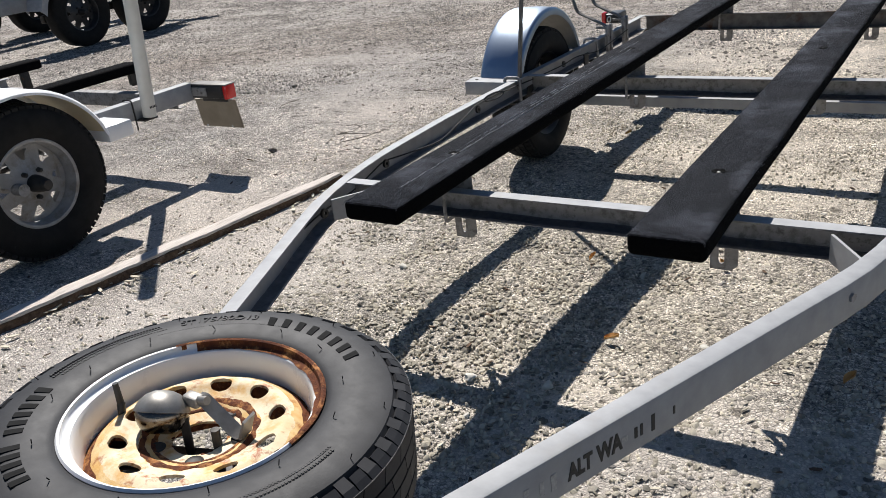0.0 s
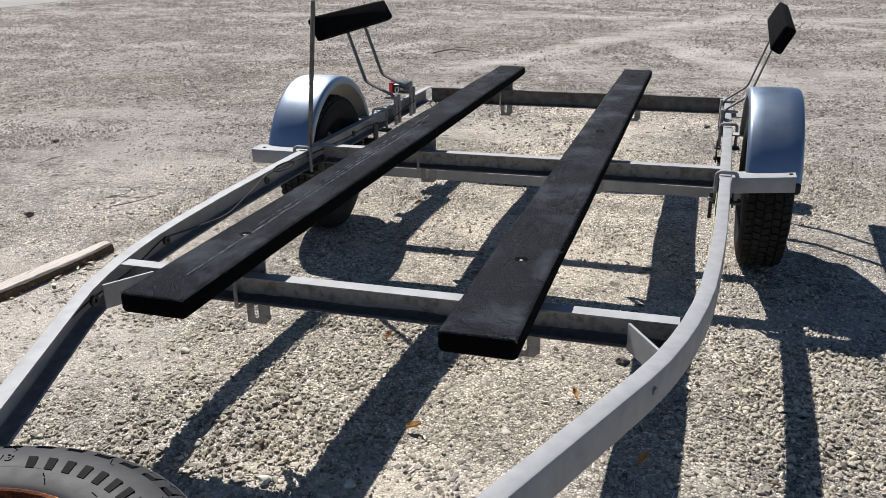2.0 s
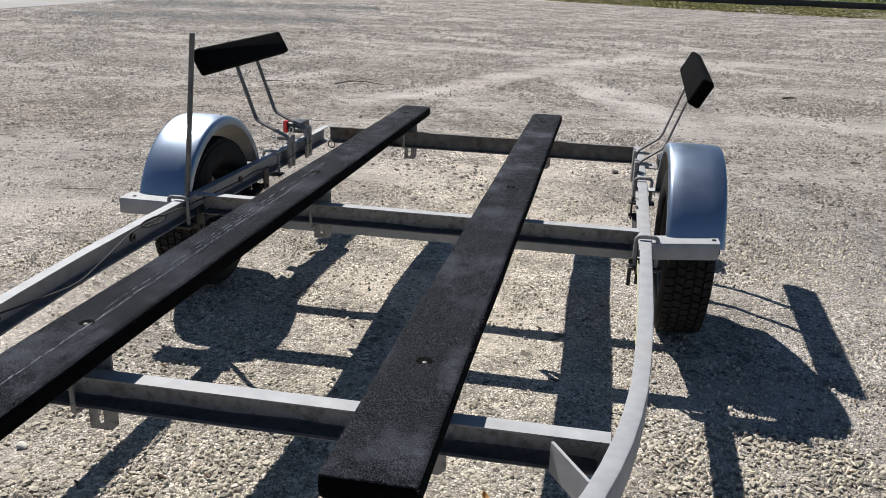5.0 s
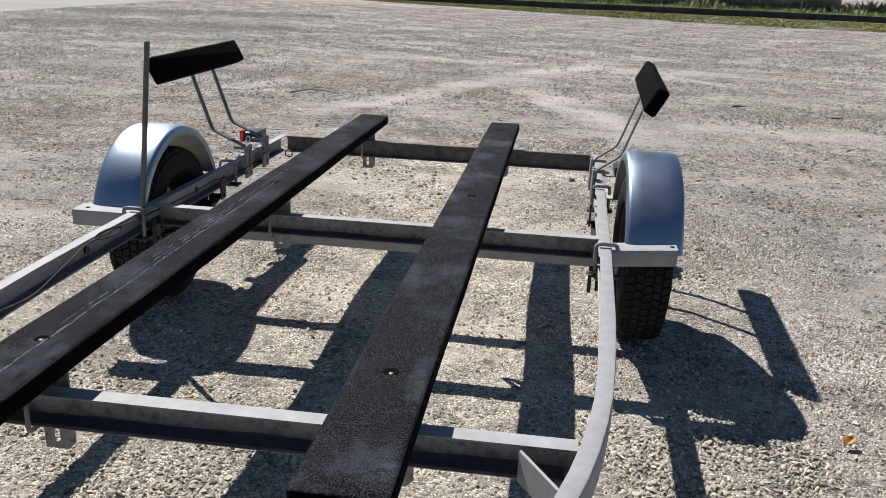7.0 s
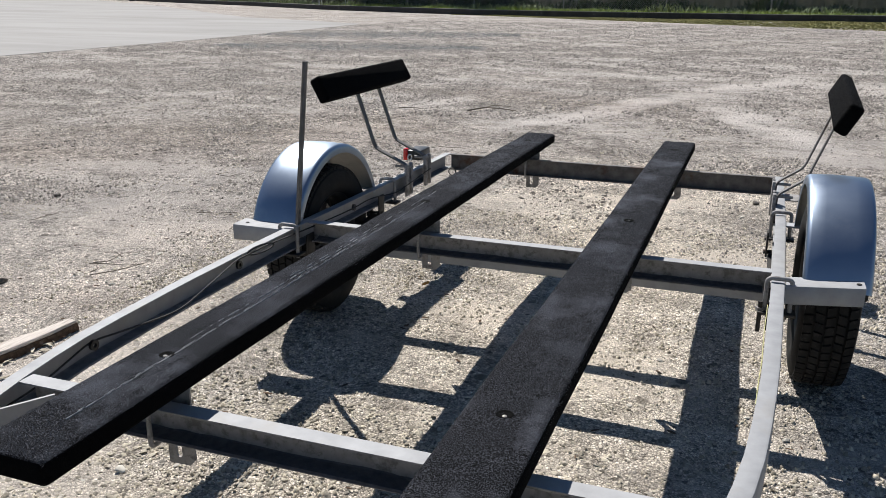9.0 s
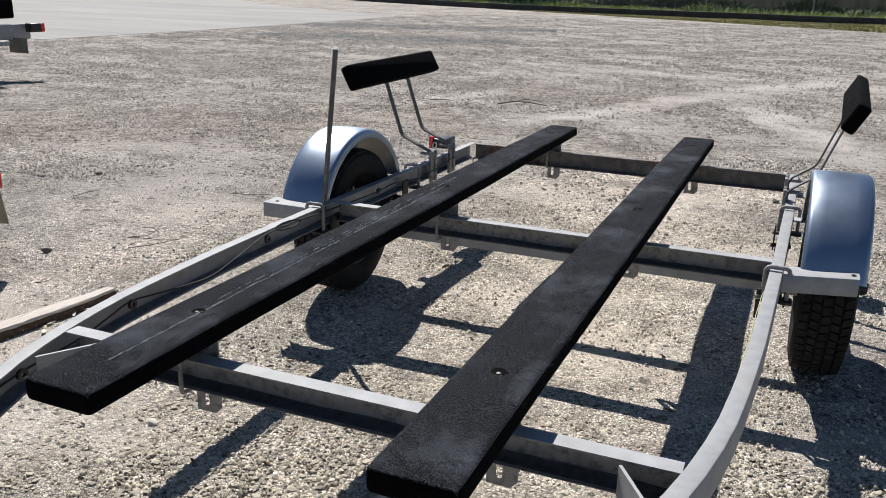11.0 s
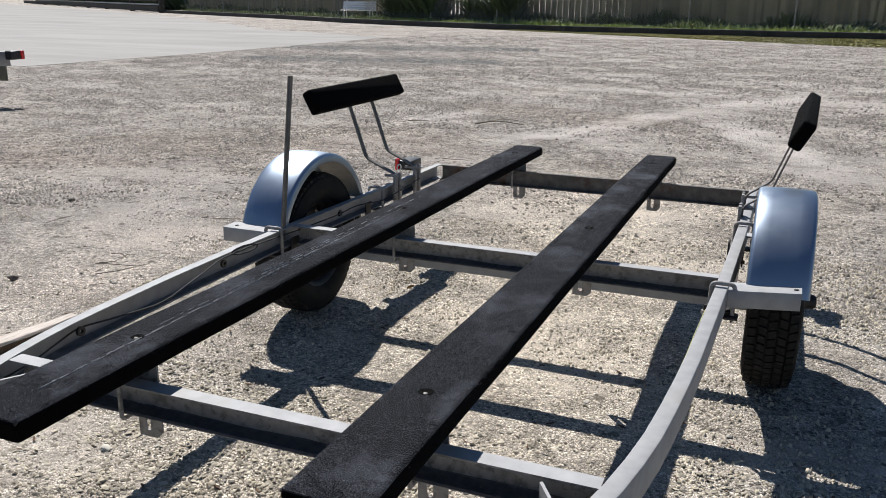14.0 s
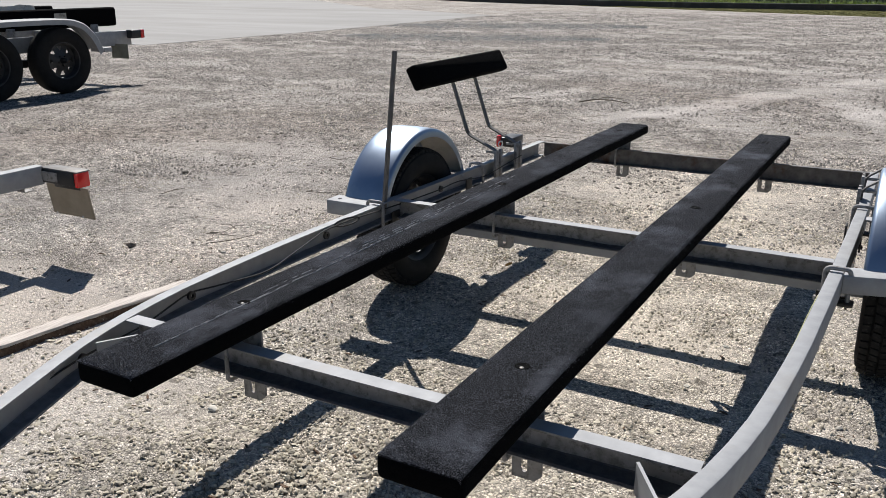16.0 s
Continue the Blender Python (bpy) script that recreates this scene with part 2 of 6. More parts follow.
def ground_material():
    m = mat("gravel_ground", (0.292, 0.268, 0.244), (0.366, 0.34, 0.311), 1.1, 0.95, 0, 0, c3=(0.225, 0.195, 0.172), c3scale=1.3, c3lo=0.50, c3hi=0.78, spec=0.15, streak=((0.40, 0.37, 0.345), (0.14, 0.95, 1), 0.50, 0.72))
    nt = m.node_tree
    n, l = nt.nodes, nt.links
    b = n["Principled BSDF"]
    base = b.inputs["Base Color"].links[0].from_socket
    geo = n.new("ShaderNodeNewGeometry")

    def mul(a, bb, blend="MULTIPLY", fac=1.0):
        x = n.new("ShaderNodeMix")
        x.data_type, x.blend_type = "RGBA", blend
        if isinstance(fac, float):
            x.inputs[0].default_value = fac
        else:
            l.new(fac, x.inputs[0])
        l.new(a, x.inputs[6])
        if isinstance(bb, tuple):
            x.inputs[7].default_value = (*bb, 1)
        else:
            l.new(bb, x.inputs[7])
        return x.outputs[2]

    def ramp(src, pts):
        r = n.new("ShaderNodeValToRGB")
        while len(r.color_ramp.elements) < len(pts):
            r.color_ramp.elements.new(0.5)
        for e, (p, c) in zip(r.color_ramp.elements, pts):
            e.position, e.color = p, (c, c, c, 1)
        l.new(src, r.inputs[0])
        return r.outputs[0]

    def vor(scale, rnd=1.0):
        v = n.new("ShaderNodeTexVoronoi")
        v.inputs["Scale"].default_value, v.inputs["Randomness"].default_value = scale, rnd
        l.new(geo.outputs["Position"], v.inputs["Vector"])
        return v

    def noi(scale, det=5.0, ro=0.6):
        t = n.new("ShaderNodeTexNoise")
        t.inputs["Scale"].default_value, t.inputs["Detail"].default_value, t.inputs["Roughness"].default_value = scale, det, ro
        l.new(geo.outputs["Position"], t.inputs["Vector"])
        return t.outputs["Fac"]

    # bedded stones of three sizes: each cell a stone of its own tone, the gaps between darkened for the shade in them
    wob = n.new("ShaderNodeTexNoise")
    wob.inputs["Scale"].default_value, wob.inputs["Detail"].default_value = 70.0, 3.0
    l.new(geo.outputs["Position"], wob.inputs["Vector"])
    bent = n.new("ShaderNodeVectorMath")
    bent.operation = "MULTIPLY_ADD"
    bent.inputs[1].default_value = (0.010, 0.010, 0.0)
    l.new(wob.outputs["Color"], bent.inputs[0])
    l.new(geo.outputs["Position"], bent.inputs[2])

    def stones(scale, feature):
        v = vor(scale)
        v.feature = feature
        l.new(bent.outputs[0], v.inputs["Vector"])
        return v

    col, heights = base, []
    for scale, tones, gaps, tall in ((96, [(0.0, 0.62), (0.35, 0.90), (0.75, 1.06), (1.0, 1.22)], [(0.0, 0.34), (0.07, 0.66), (0.20, 1.0)], 1.0),
                                     (205, [(0.0, 0.78), (0.5, 1.0), (1.0, 1.18)], [(0.0, 0.70), (0.06, 0.88), (0.14, 1.0)], 0.5)):
        cell, rim = stones(scale, "F1"), stones(scale, "DISTANCE_TO_EDGE")
        sep = n.new("ShaderNodeSeparateColor")
        l.new(cell.outputs["Color"], sep.inputs[0])
        col = mul(col, ramp(sep.outputs[0], tones))
        col = mul(col, ramp(rim.outputs["Distance"], gaps))
        up = n.new("ShaderNodeMath")
        up.operation = "MULTIPLY"
        l.new(ramp(rim.outputs["Distance"], [(0.0, 0.0), (0.10, 0.55 * tall), (0.32, tall)]), up.inputs[0])
        l.new(ramp(sep.outputs[1], [(0.0, 0.35), (1.0, 1.0)]), up.inputs[1])
        heights.append(up.outputs[0])
    col = mul(col, ramp(noi(9, 6, 0.7), [(0.35, 0.76), (0.5, 1.0), (0.69, 1.14)]))
    col = mul(col, ramp(noi(120, 5, 0.75), [(0.36, 0.55), (0.46, 0.97), (0.66, 1.18)]))
    col = mul(col, ramp(noi(2.2, 6, 0.65), [(0.34, 0.76), (0.5, 1.0), (0.68, 1.16)]))
    col = mul(col, ramp(noi(24, 4, 0.7), [(0.34, 0.72), (0.48, 1.0), (0.70, 1.16)]))
    col = mul(col, ramp(noi(58, 4, 0.7), [(0.37, 0.42), (0.45, 0.94), (0.66, 1.16)]))
    col = mul(col, ramp(noi(0.55, 5, 0.6), [(0.36, 0.88), (0.5, 1.0), (0.66, 1.08)]))
    col = mul(col, (GROUND_LIFT,) * 3)
    # coarser loose crumbs outside the trodden strip under the trailer
    away = n.new("ShaderNodeVectorMath")
    away.operation = "DISTANCE"
    away.inputs[1].default_value = (0.2, 0.6, 0.0)
    l.new(geo.outputs["Position"], away.inputs[0])
    outer = n.new("ShaderNodeMapRange")
    outer.inputs[1].default_value, outer.inputs[2].default_value = 2.4, 4.6
    l.new(away.outputs["Value"], outer.inputs[0])
    col = mul(col, ramp(noi(30, 7, 0.78), [(0.38, 0.26), (0.47, 0.95), (0.64, 1.36)]), "MULTIPLY", outer.outputs[0])
    col = mul(col, ramp(noi(7, 8, 0.72), [(0.36, 0.46), (0.47, 1.0), (0.64, 1.3)]), "MULTIPLY", outer.outputs[0])
    col = mul(col, (1.0, 0.978, 0.952), "MULTIPLY", outer.outputs[0])
    # bare patches of pale trodden silt that cover the stones
    flat = n.new("ShaderNodeMapping")
    flat.inputs["Scale"].default_value = (0.55, 1.15, 1)
    l.new(geo.outputs["Position"], flat.inputs["Vector"])
    silt = n.new("ShaderNodeTexNoise")
    silt.inputs["Scale"].default_value, silt.inputs["Detail"].default_value, silt.inputs["Roughness"].default_value = 0.9, 9.0, 0.68
    l.new(flat.outputs[0], silt.inputs["Vector"])
    col = mul(col, (0.50, 0.456, 0.418), "MIX", ramp(silt.outputs["Fac"], [(0.50, 0.0), (0.58, 0.62), (0.72, 0.85)]))
    # sparse dark crumbs and white shell bits
    crumbs = vor(26)
    cs = n.new("ShaderNodeSeparateColor")
    l.new(crumbs.outputs["Color"], cs.inputs[0])
    small = ramp(crumbs.outputs["Distance"], [(0.0, 1.0), (0.20, 1.0), (0.27, 0.0)])
    dark = n.new("ShaderNodeMath")
    dark.operation = "MULTIPLY"
    l.new(small, dark.inputs[0])
    l.new(ramp(cs.outputs[0], [(0.0, 0.85), (0.26, 0.85), (0.29, 0.0)]), dark.inputs[1])
    col = mul(col, (0.075, 0.068, 0.06), "MIX", dark.outputs[0])
    lumps = vor(9.5)
    ls = n.new("ShaderNodeSeparateColor")
    l.new(lumps.outputs["Color"], ls.inputs[0])
    lump = n.new("ShaderNodeMath")
    lump.operation = "MULTIPLY"
    l.new(ramp(lumps.outputs["Distance"], [(0.0, 1.0), (0.16, 1.0), (0.22, 0.0)]), lump.inputs[0])
    l.new(ramp(ls.outputs[0], [(0.0, 0.8), (0.26, 0.8), (0.29, 0.0)]), lump.inputs[1])
    col = mul(col, (0.11, 0.10, 0.088), "MIX", lump.outputs[0])
    pale = n.new("ShaderNodeMath")
    pale.operation = "MULTIPLY"
    l.new(small, pale.inputs[0])
    l.new(ramp(cs.outputs[1], [(0.0, 0.7), (0.05, 0.7), (0.07, 0.0)]), pale.inputs[1])
    col = mul(col, (0.60, 0.57, 0.52), "MIX", pale.outputs[0])

    # worn pale wheel streaks: a soft band along a line on the plan
    def streak(x0, y0, x1, y1, half, amount, shade=(0.52, 0.49, 0.46), blend="MIX"):
        nonlocal col
        d = Vector((x1 - x0, y1 - y0, 0))
        length = d.length
        d.normalize()
        wob = n.new("ShaderNodeVectorMath")
        wob.operation = "ADD"
        nz = n.new("ShaderNodeTexNoise")
        nz.inputs["Scale"].default_value = 1.6
        l.new(geo.outputs["Position"], nz.inputs["Vector"])
        sub = n.new("ShaderNodeVectorMath")
        sub.operation = "SUBTRACT"
        sub.inputs[1].default_value = (0.5 + x0, 0.5 + y0, 0.5)
        l.new(nz.outputs["Color"], sub.inputs[0])
        l.new(geo.outputs["Position"], wob.inputs[0])
        l.new(sub.outputs[0], wob.inputs[1])
        out = []
        for axis in ((d.y, -d.x, 0), (d.x, d.y, 0)):
            dot = n.new("ShaderNodeVectorMath")
            dot.operation = "DOT_PRODUCT"
            dot.inputs[1].default_value = axis
            l.new(wob.outputs[0], dot.inputs[0])
            out.append(dot.outputs["Value"])
        ab = n.new("ShaderNodeMath")
        ab.operation = "ABSOLUTE"
        l.new(out[0], ab.inputs[0])
        across = n.new("ShaderNodeMapRange")
        across.inputs[1].default_value, across.inputs[2].default_value, across.inputs[3].default_value, across.inputs[4].default_value = 0.0, half, 1.0, 0.0
        l.new(ab.outputs[0], across.inputs[0])
        mid = n.new("ShaderNodeMath")
        mid.operation = "SUBTRACT"
        mid.inputs[1].default_value = length / 2
        l.new(out[1], mid.inputs[0])
        ab2 = n.new("ShaderNodeMath")
        ab2.operation = "ABSOLUTE"
        l.new(mid.outputs[0], ab2.inputs[0])
        along = n.new("ShaderNodeMapRange")
        along.inputs[1].default_value, along.inputs[2].default_value, along.inputs[3].default_value, along.inputs[4].default_value = length / 2 - 0.8, length / 2, amount, 0.0
        l.new(ab2.outputs[0], along.inputs[0])
        f = n.new("ShaderNodeMath")
        f.operation = "MULTIPLY"
        l.new(across.outputs[0], f.inputs[0])
        l.new(along.outputs[0], f.inputs[1])
        col = mul(col, shade, blend, f.outputs[0])

    for s in TRACKS:
        streak(*s, (0.63, 0.582, 0.54))
    # coarse blue-grey gravel patches
    streak(-10.3, 14.6, -4.6, 15.9, 1.2, 0.9, (0.62, 0.655, 0.675), "MULTIPLY")
    streak(-11.8, 18.6, -5.8, 20.8, 1.7, 0.9, (0.66, 0.69, 0.71), "MULTIPLY")
    streak(-12.3, 24.0, -9.0, 16.0, 0.6, 0.8, (0.72, 0.75, 0.77), "MULTIPLY")
    # browner, looser soil
    streak(-6.0, 2.6, -1.6, 6.2, 1.4, 0.9, (0.88, 0.84, 0.81), "MULTIPLY")
    streak(-3.5, 8.6, 0.5, 7.6, 0.9, 0.8, (0.88, 0.84, 0.82), "MULTIPLY")
    # straw-coloured soil between the bunks, brightened also to lift its shade; paler ground alongside
    streak(0.0, -0.9, 0.1, 5.2, 1.6, 1.0, (1.62, 1.56, 1.42), "MULTIPLY")
    streak(-2.2, -2.4, -1.8, 3.0, 1.1, 1.0, (1.40, 1.36, 1.31), "MULTIPLY")
    streak(1.7, -1.2, 2.3, 2.6, 1.0, 1.0, (1.22, 1.20, 1.17), "MULTIPLY")
    l.new(col, b.inputs["Base Color"])
    h = n.new("ShaderNodeMath")
    h.operation = "ADD"
    both = n.new("ShaderNodeMath")
    both.operation = "ADD"
    l.new(heights[0], both.inputs[0])
    l.new(heights[1], both.inputs[1])
    l.new(both.outputs[0], h.inputs[0])
    lumpy = n.new("ShaderNodeMath")
    lumpy.operation = "MULTIPLY_ADD"
    lumpy.inputs[1].default_value = 2.2
    l.new(noi(24, 7, 0.72), lumpy.inputs[0])
    l.new(noi(70, 8, 0.8), lumpy.inputs[2])
    l.new(lumpy.outputs[0], h.inputs[1])
    bp = n.new("ShaderNodeBump")
    bp.inputs["Strength"].default_value, bp.inputs["Distance"].default_value = 0.9, 0.006
    l.new(h.outputs[0], bp.inputs["Height"])
    l.new(bp.outputs[0], b.inputs["Normal"])
    return m


GROUND = ground_material()

# ---- building helpers ----
AT = {}


def mesh_of(bm, name, material, smooth=40):
    bmesh.ops.recalc_face_normals(bm, faces=bm.faces)
    me = bpy.data.meshes.new(name)
    bm.to_mesh(me)
    bm.free()
    me.materials.append(material)
    if smooth:
        me.polygons.foreach_set("use_smooth", [True] * len(me.polygons))
        me.set_sharp_from_angle(angle=radians(smooth))
    return me


def part(name, bm, material, parent, label="", smooth=40):
    """Links a bmesh, given in world places, as one mesh under a thing or part, its origin at its middle."""
    vs = [v.co for v in bm.verts]
    c = Vector([(min(v[k] for v in vs) + max(v[k] for v in vs)) / 2 for k in range(3)])
    bmesh.ops.translate(bm, verts=bm.verts, vec=-c)
    ob = new(name, mesh_of(bm, name, material, smooth))
    ob.location = c - (AT[parent.name] if parent else Vector())
    ob.parent = parent
    AT[ob.name] = c
    return tagged(ob, label)


def thing(name, place, label, category, group="", kind=""):
    ob = new(name)
    ob.empty_display_size = 0.1
    ob.location = place
    AT[ob.name] = Vector(place)
    return tagged(ob, label, category, group, kind)


def box(sx, sy, sz, m=None, bevel=0.004, seg=2):
    bm = bmesh.new()
    bmesh.ops.create_cube(bm, size=1.0, matrix=Matrix.Diagonal((sx, sy, sz, 1)))
    if bevel:
        bmesh.ops.bevel(bm, geom=list(bm.edges), offset=bevel, segments=seg, affect="EDGES", profile=0.5)
    if m is not None:
        bmesh.ops.transform(bm, matrix=m, verts=bm.verts)
    return bm


def thicken(bm, t):
    """Gives a sheet its thickness."""
    bmesh.ops.recalc_face_normals(bm, faces=bm.faces)
    bm.normal_update()
    bmesh.ops.solidify(bm, geom=list(bm.faces), thickness=t)


def joined(*bms):
    out = bms[0]
    for other in bms[1:]:
        me = bpy.data.meshes.new("tmp")
        other.to_mesh(me)
        other.free()
        out.from_mesh(me)
        bpy.data.meshes.remove(me)
    return out


def tube(points, r, seg=10, r2=None):
    bm = bmesh.new()
    pts = [Vector(p) for p in points]
    rings, up = [], None
    for i, p in enumerate(pts):
        t = (pts[min(i + 1, len(pts) - 1)] - pts[max(i - 1, 0)]).normalized()
        if up is None:
            up = t.orthogonal().normalized()
        up = (up - t * up.dot(t)).normalized()
        side = t.cross(up)
        rr = r if r2 is None else r + (r2 - r) * i / (len(pts) - 1)
        rings.append([bm.verts.new(p + rr * (math.cos(a) * up + math.sin(a) * side)) for a in [2 * math.pi * k / seg for k in range(seg)]])
    for a, b in zip(rings, rings[1:]):
        for k in range(seg):
            bm.faces.new((a[k], a[(k + 1) % seg], b[(k + 1) % seg], b[k]))
    bm.faces.new(rings[0][::-1])
    bm.faces.new(rings[-1])
    return bm


def rounded(points, r, n=5):
    """A polyline with its inner corners rounded off by about r."""
    pts = [Vector(p) for p in points]
    out = [pts[0]]
    for a, p, b in zip(pts, pts[1:], pts[2:]):
        d1, d2 = (a - p), (b - p)
        k = min(r, d1.length * 0.45, d2.length * 0.45)
        s, e = p + d1.normalized() * k, p + d2.normalized() * k
        for i in range(n + 1):
            u = i / n
            out.append(s * (1 - u) ** 2 + p * 2 * u * (1 - u) + e * u * u)
    return out + [pts[-1]]


def sweep(profile, path, closed=True):
    """A closed profile of (across to the right, up) swept along a path that is mostly level, mitred."""
    bm = bmesh.new()
    pts = [Vector(p) for p in path]
    rings = []
    for i, p in enumerate(pts):
        a = (p - pts[i - 1]) if i else (pts[1] - p)
        b = (pts[i + 1] - p) if i + 1 < len(pts) else a
        a, b = a.to_2d().normalized(), b.to_2d().normalized()
        t = (a + b).normalized()
        k = 1 / max(0.5, t.dot(a))
        side = Vector((t.y, -t.x, 0)) * k
        rings.append([bm.verts.new(p + side * u + Vector((0, 0, v))) for u, v in profile])
    m = len(profile)
    for a, b in zip(rings, rings[1:]):
        for k in range(m):
            bm.faces.new((a[k], b[k], b[(k + 1) % m], a[(k + 1) % m]))
    bm.faces.new(rings[0])
    bm.faces.new(rings[-1][::-1])
    return bm


def channel(w, h, t=0.004, flip=1, r=0.005):
    """A C section, top at 0; its open side lies on the side of flip."""
    pts = [(w / 2, 0), (-w / 2 + r, 0), (-w / 2 + r * 0.3, -r * 0.3), (-w / 2, -r), (-w / 2, -h + r), (-w / 2 + r * 0.3, -h + r * 0.3), (-w / 2 + r, -h), (w / 2, -h),
           (w / 2, -h + t), (-w / 2 + t, -h + t), (-w / 2 + t, -t), (w / 2, -t)]
    return [(u * flip, v) for u, v in pts]


def lathe(profile, seg=64, closed=False):
    """(radius, height) turned round z."""
    bm = bmesh.new()
    rings = [[bm.verts.new((r * math.cos(a), r * math.sin(a), z)) for a in [2 * math.pi * k / seg for k in range(seg)]] for r, z in profile]
    pairs = list(zip(rings, rings[1:])) + ([(rings[-1], rings[0])] if closed else [])
    for a, b in pairs:
        for k in range(seg):
            bm.faces.new((a[k], a[(k + 1) % seg], b[(k + 1) % seg], b[k]))
    return bm


def moved(bm, m):
    bmesh.ops.transform(bm, matrix=m, verts=bm.verts)
    return bm


def tyre_body(R, rim, half, seg=72):
    """The carcass, round z."""
    s = R - rim
    p = [(rim - 0.004, -half * 0.70), (rim + 0.012, -half * 0.86), (rim + s * 0.30, -half * 0.99), (rim + s * 0.55, -half), (rim + s * 0.80, -half * 0.92),
         (R - 0.016, -half * 0.80), (R - 0.009, -half * 0.70), (R - 0.008, -half * 0.25), (R - 0.008, half * 0.25), (R - 0.009, half * 0.70), (R - 0.016, half * 0.80),
         (rim + s * 0.80, half * 0.92), (rim + s * 0.55, half), (rim + s * 0.30, half * 0.99), (rim + 0.012, half * 0.86), (rim - 0.004, half * 0.70)]
    return lathe(p, seg, True)


def tread_blocks(R, half, count, rows, depth=0.012, fill=0.80):
    """Rubber blocks round z in rows of (from, to, shift), in parts of the half width."""
    bm = bmesh.new()
    for z0, z1, shift in rows:
        for k in range(count):
            a0 = 2 * math.pi * (k + shift) / count
            a1 = a0 + 2 * math.pi / count * fill
            am = (a0 + a1) / 2
            quad = []
            for r in (R - depth, R):
                for a, z in ((a0, z0), (am, z0), (a1, z0), (a1 + 0.02 * (1 if shift else -1), z1), (am, z1), (a0 + 0.02 * (1 if shift else -1), z1)):
                    edge = abs(z) > 0.74
                    rr = r - (0.007 if edge else 0.0)
                    quad.append(bm.verts.new((rr * math.cos(a), rr * math.sin(a), z * half)))
            lo, hi = quad[:6], quad[6:]
            bm.faces.new(hi)
            for i in range(6):
                bm.faces.new((lo[i], lo[(i + 1) % 6], hi[(i + 1) % 6], hi[i]))
    return bm


def wheel_disc(r_in, r_out, windows, half_angle, lo, hi, height, thick=0.004, rings=9):
    """A pressed disc round z with windows; half_angle(u) is each window's half width as a part of its sector at 0..1 between lo and hi; height(r) its dish."""
    bm = bmesh.new()
    radii = sorted({r_in + (r_out - r_in) * i / 5 for i in range(6)} | {lo + (hi - lo) * i / rings for i in range(rings + 1)})
    radii = [r for r in radii if r_in <= r <= r_out]
    grid = []
    for r in radii:
        row = []
        u = min(max((r - lo) / (hi - lo), 0), 1)
        w = max(half_angle(u), 0.004)
        for s in range(windows):
            for f in (-0.5, -(0.5 + w) / 2, -w, -w * 0.4, w * 0.4, w, (0.5 + w) / 2):
                a = 2 * math.pi * (s + f) / windows
                row.append(bm.verts.new((r * math.cos(a), r * math.sin(a), height(r))))
        grid.append(row)
    n = len(grid[0])
    for i, (a, b) in enumerate(zip(grid, grid[1:])):
        inside = radii[i] >= lo - 1e-6 and radii[i + 1] <= hi + 1e-6
        for k in range(n):
            if inside and k % 7 in (2, 3, 4):
                continue
            bm.faces.new((a[k], a[(k + 1) % n], b[(k + 1) % n], b[k]))
    bmesh.ops.remove_doubles(bm, verts=bm.verts, dist=0.0004)
    thicken(bm, thick)
    return bm


def letters(text, size, depth=0.002, narrow=1.0, bold=0.0):
    """Flat lettering in the xy plane as a bmesh, from its left end."""
    cu = bpy.data.curves.new("lettering", "FONT")
    cu.body, cu.size, cu.extrude, cu.offset = text, size, depth / 2, bold
    ob = new("lettering", cu)
    bpy.context.view_layer.update()
    me = bpy.data.meshes.new_from_object(ob.evaluated_get(bpy.context.evaluated_depsgraph_get()))
    bm = bmesh.new()
    bm.from_mesh(me)
    for v in bm.verts:
        v.co.x *= narrow
    bpy.data.objects.remove(ob)
    bpy.data.curves.remove(cu)
    bpy.data.meshes.remove(me)
    return bm


def ftop(y):
    """Height of the trailer frame's upper face."""
    return 0.449 - 0.0125 * y + 0.013 * max(0.0, -0.3 - y)


# ---- ground ----
def spaced(lo, hi, fine_lo, fine_hi, step, grow=1.22):
    out = list(np.arange(fine_lo, fine_hi + 1e-6, step))
    d, x = step, fine_hi
    while x < hi:
        d *= grow
        x += d
        out.append(x)
    d, x = step, fine_lo
    while x > lo:
        d *= grow
        x -= d
        out.insert(0, x)
    return out


def lie(x, y):
    """Height of the yard: a low swell by the tongue and a shallow hollow behind it."""
    w = np.exp(-(x / 1.25) ** 4)
    return w * (0.022 / (1 + np.exp((y - 0.25) / 0.14)) / (1 + np.exp(-(y + 1.7) / 0.2)) - 0.015 * np.exp(-((y - 1.0) / 0.5) ** 2)) - 0.026 * np.exp(-(x / 0.75) ** 4 - ((y - 2.3) / 0.35) ** 2) - 0.032 * np.exp(-((x - 1.65) / 0.5) ** 2 - ((y - 1.1) / 0.6) ** 2)


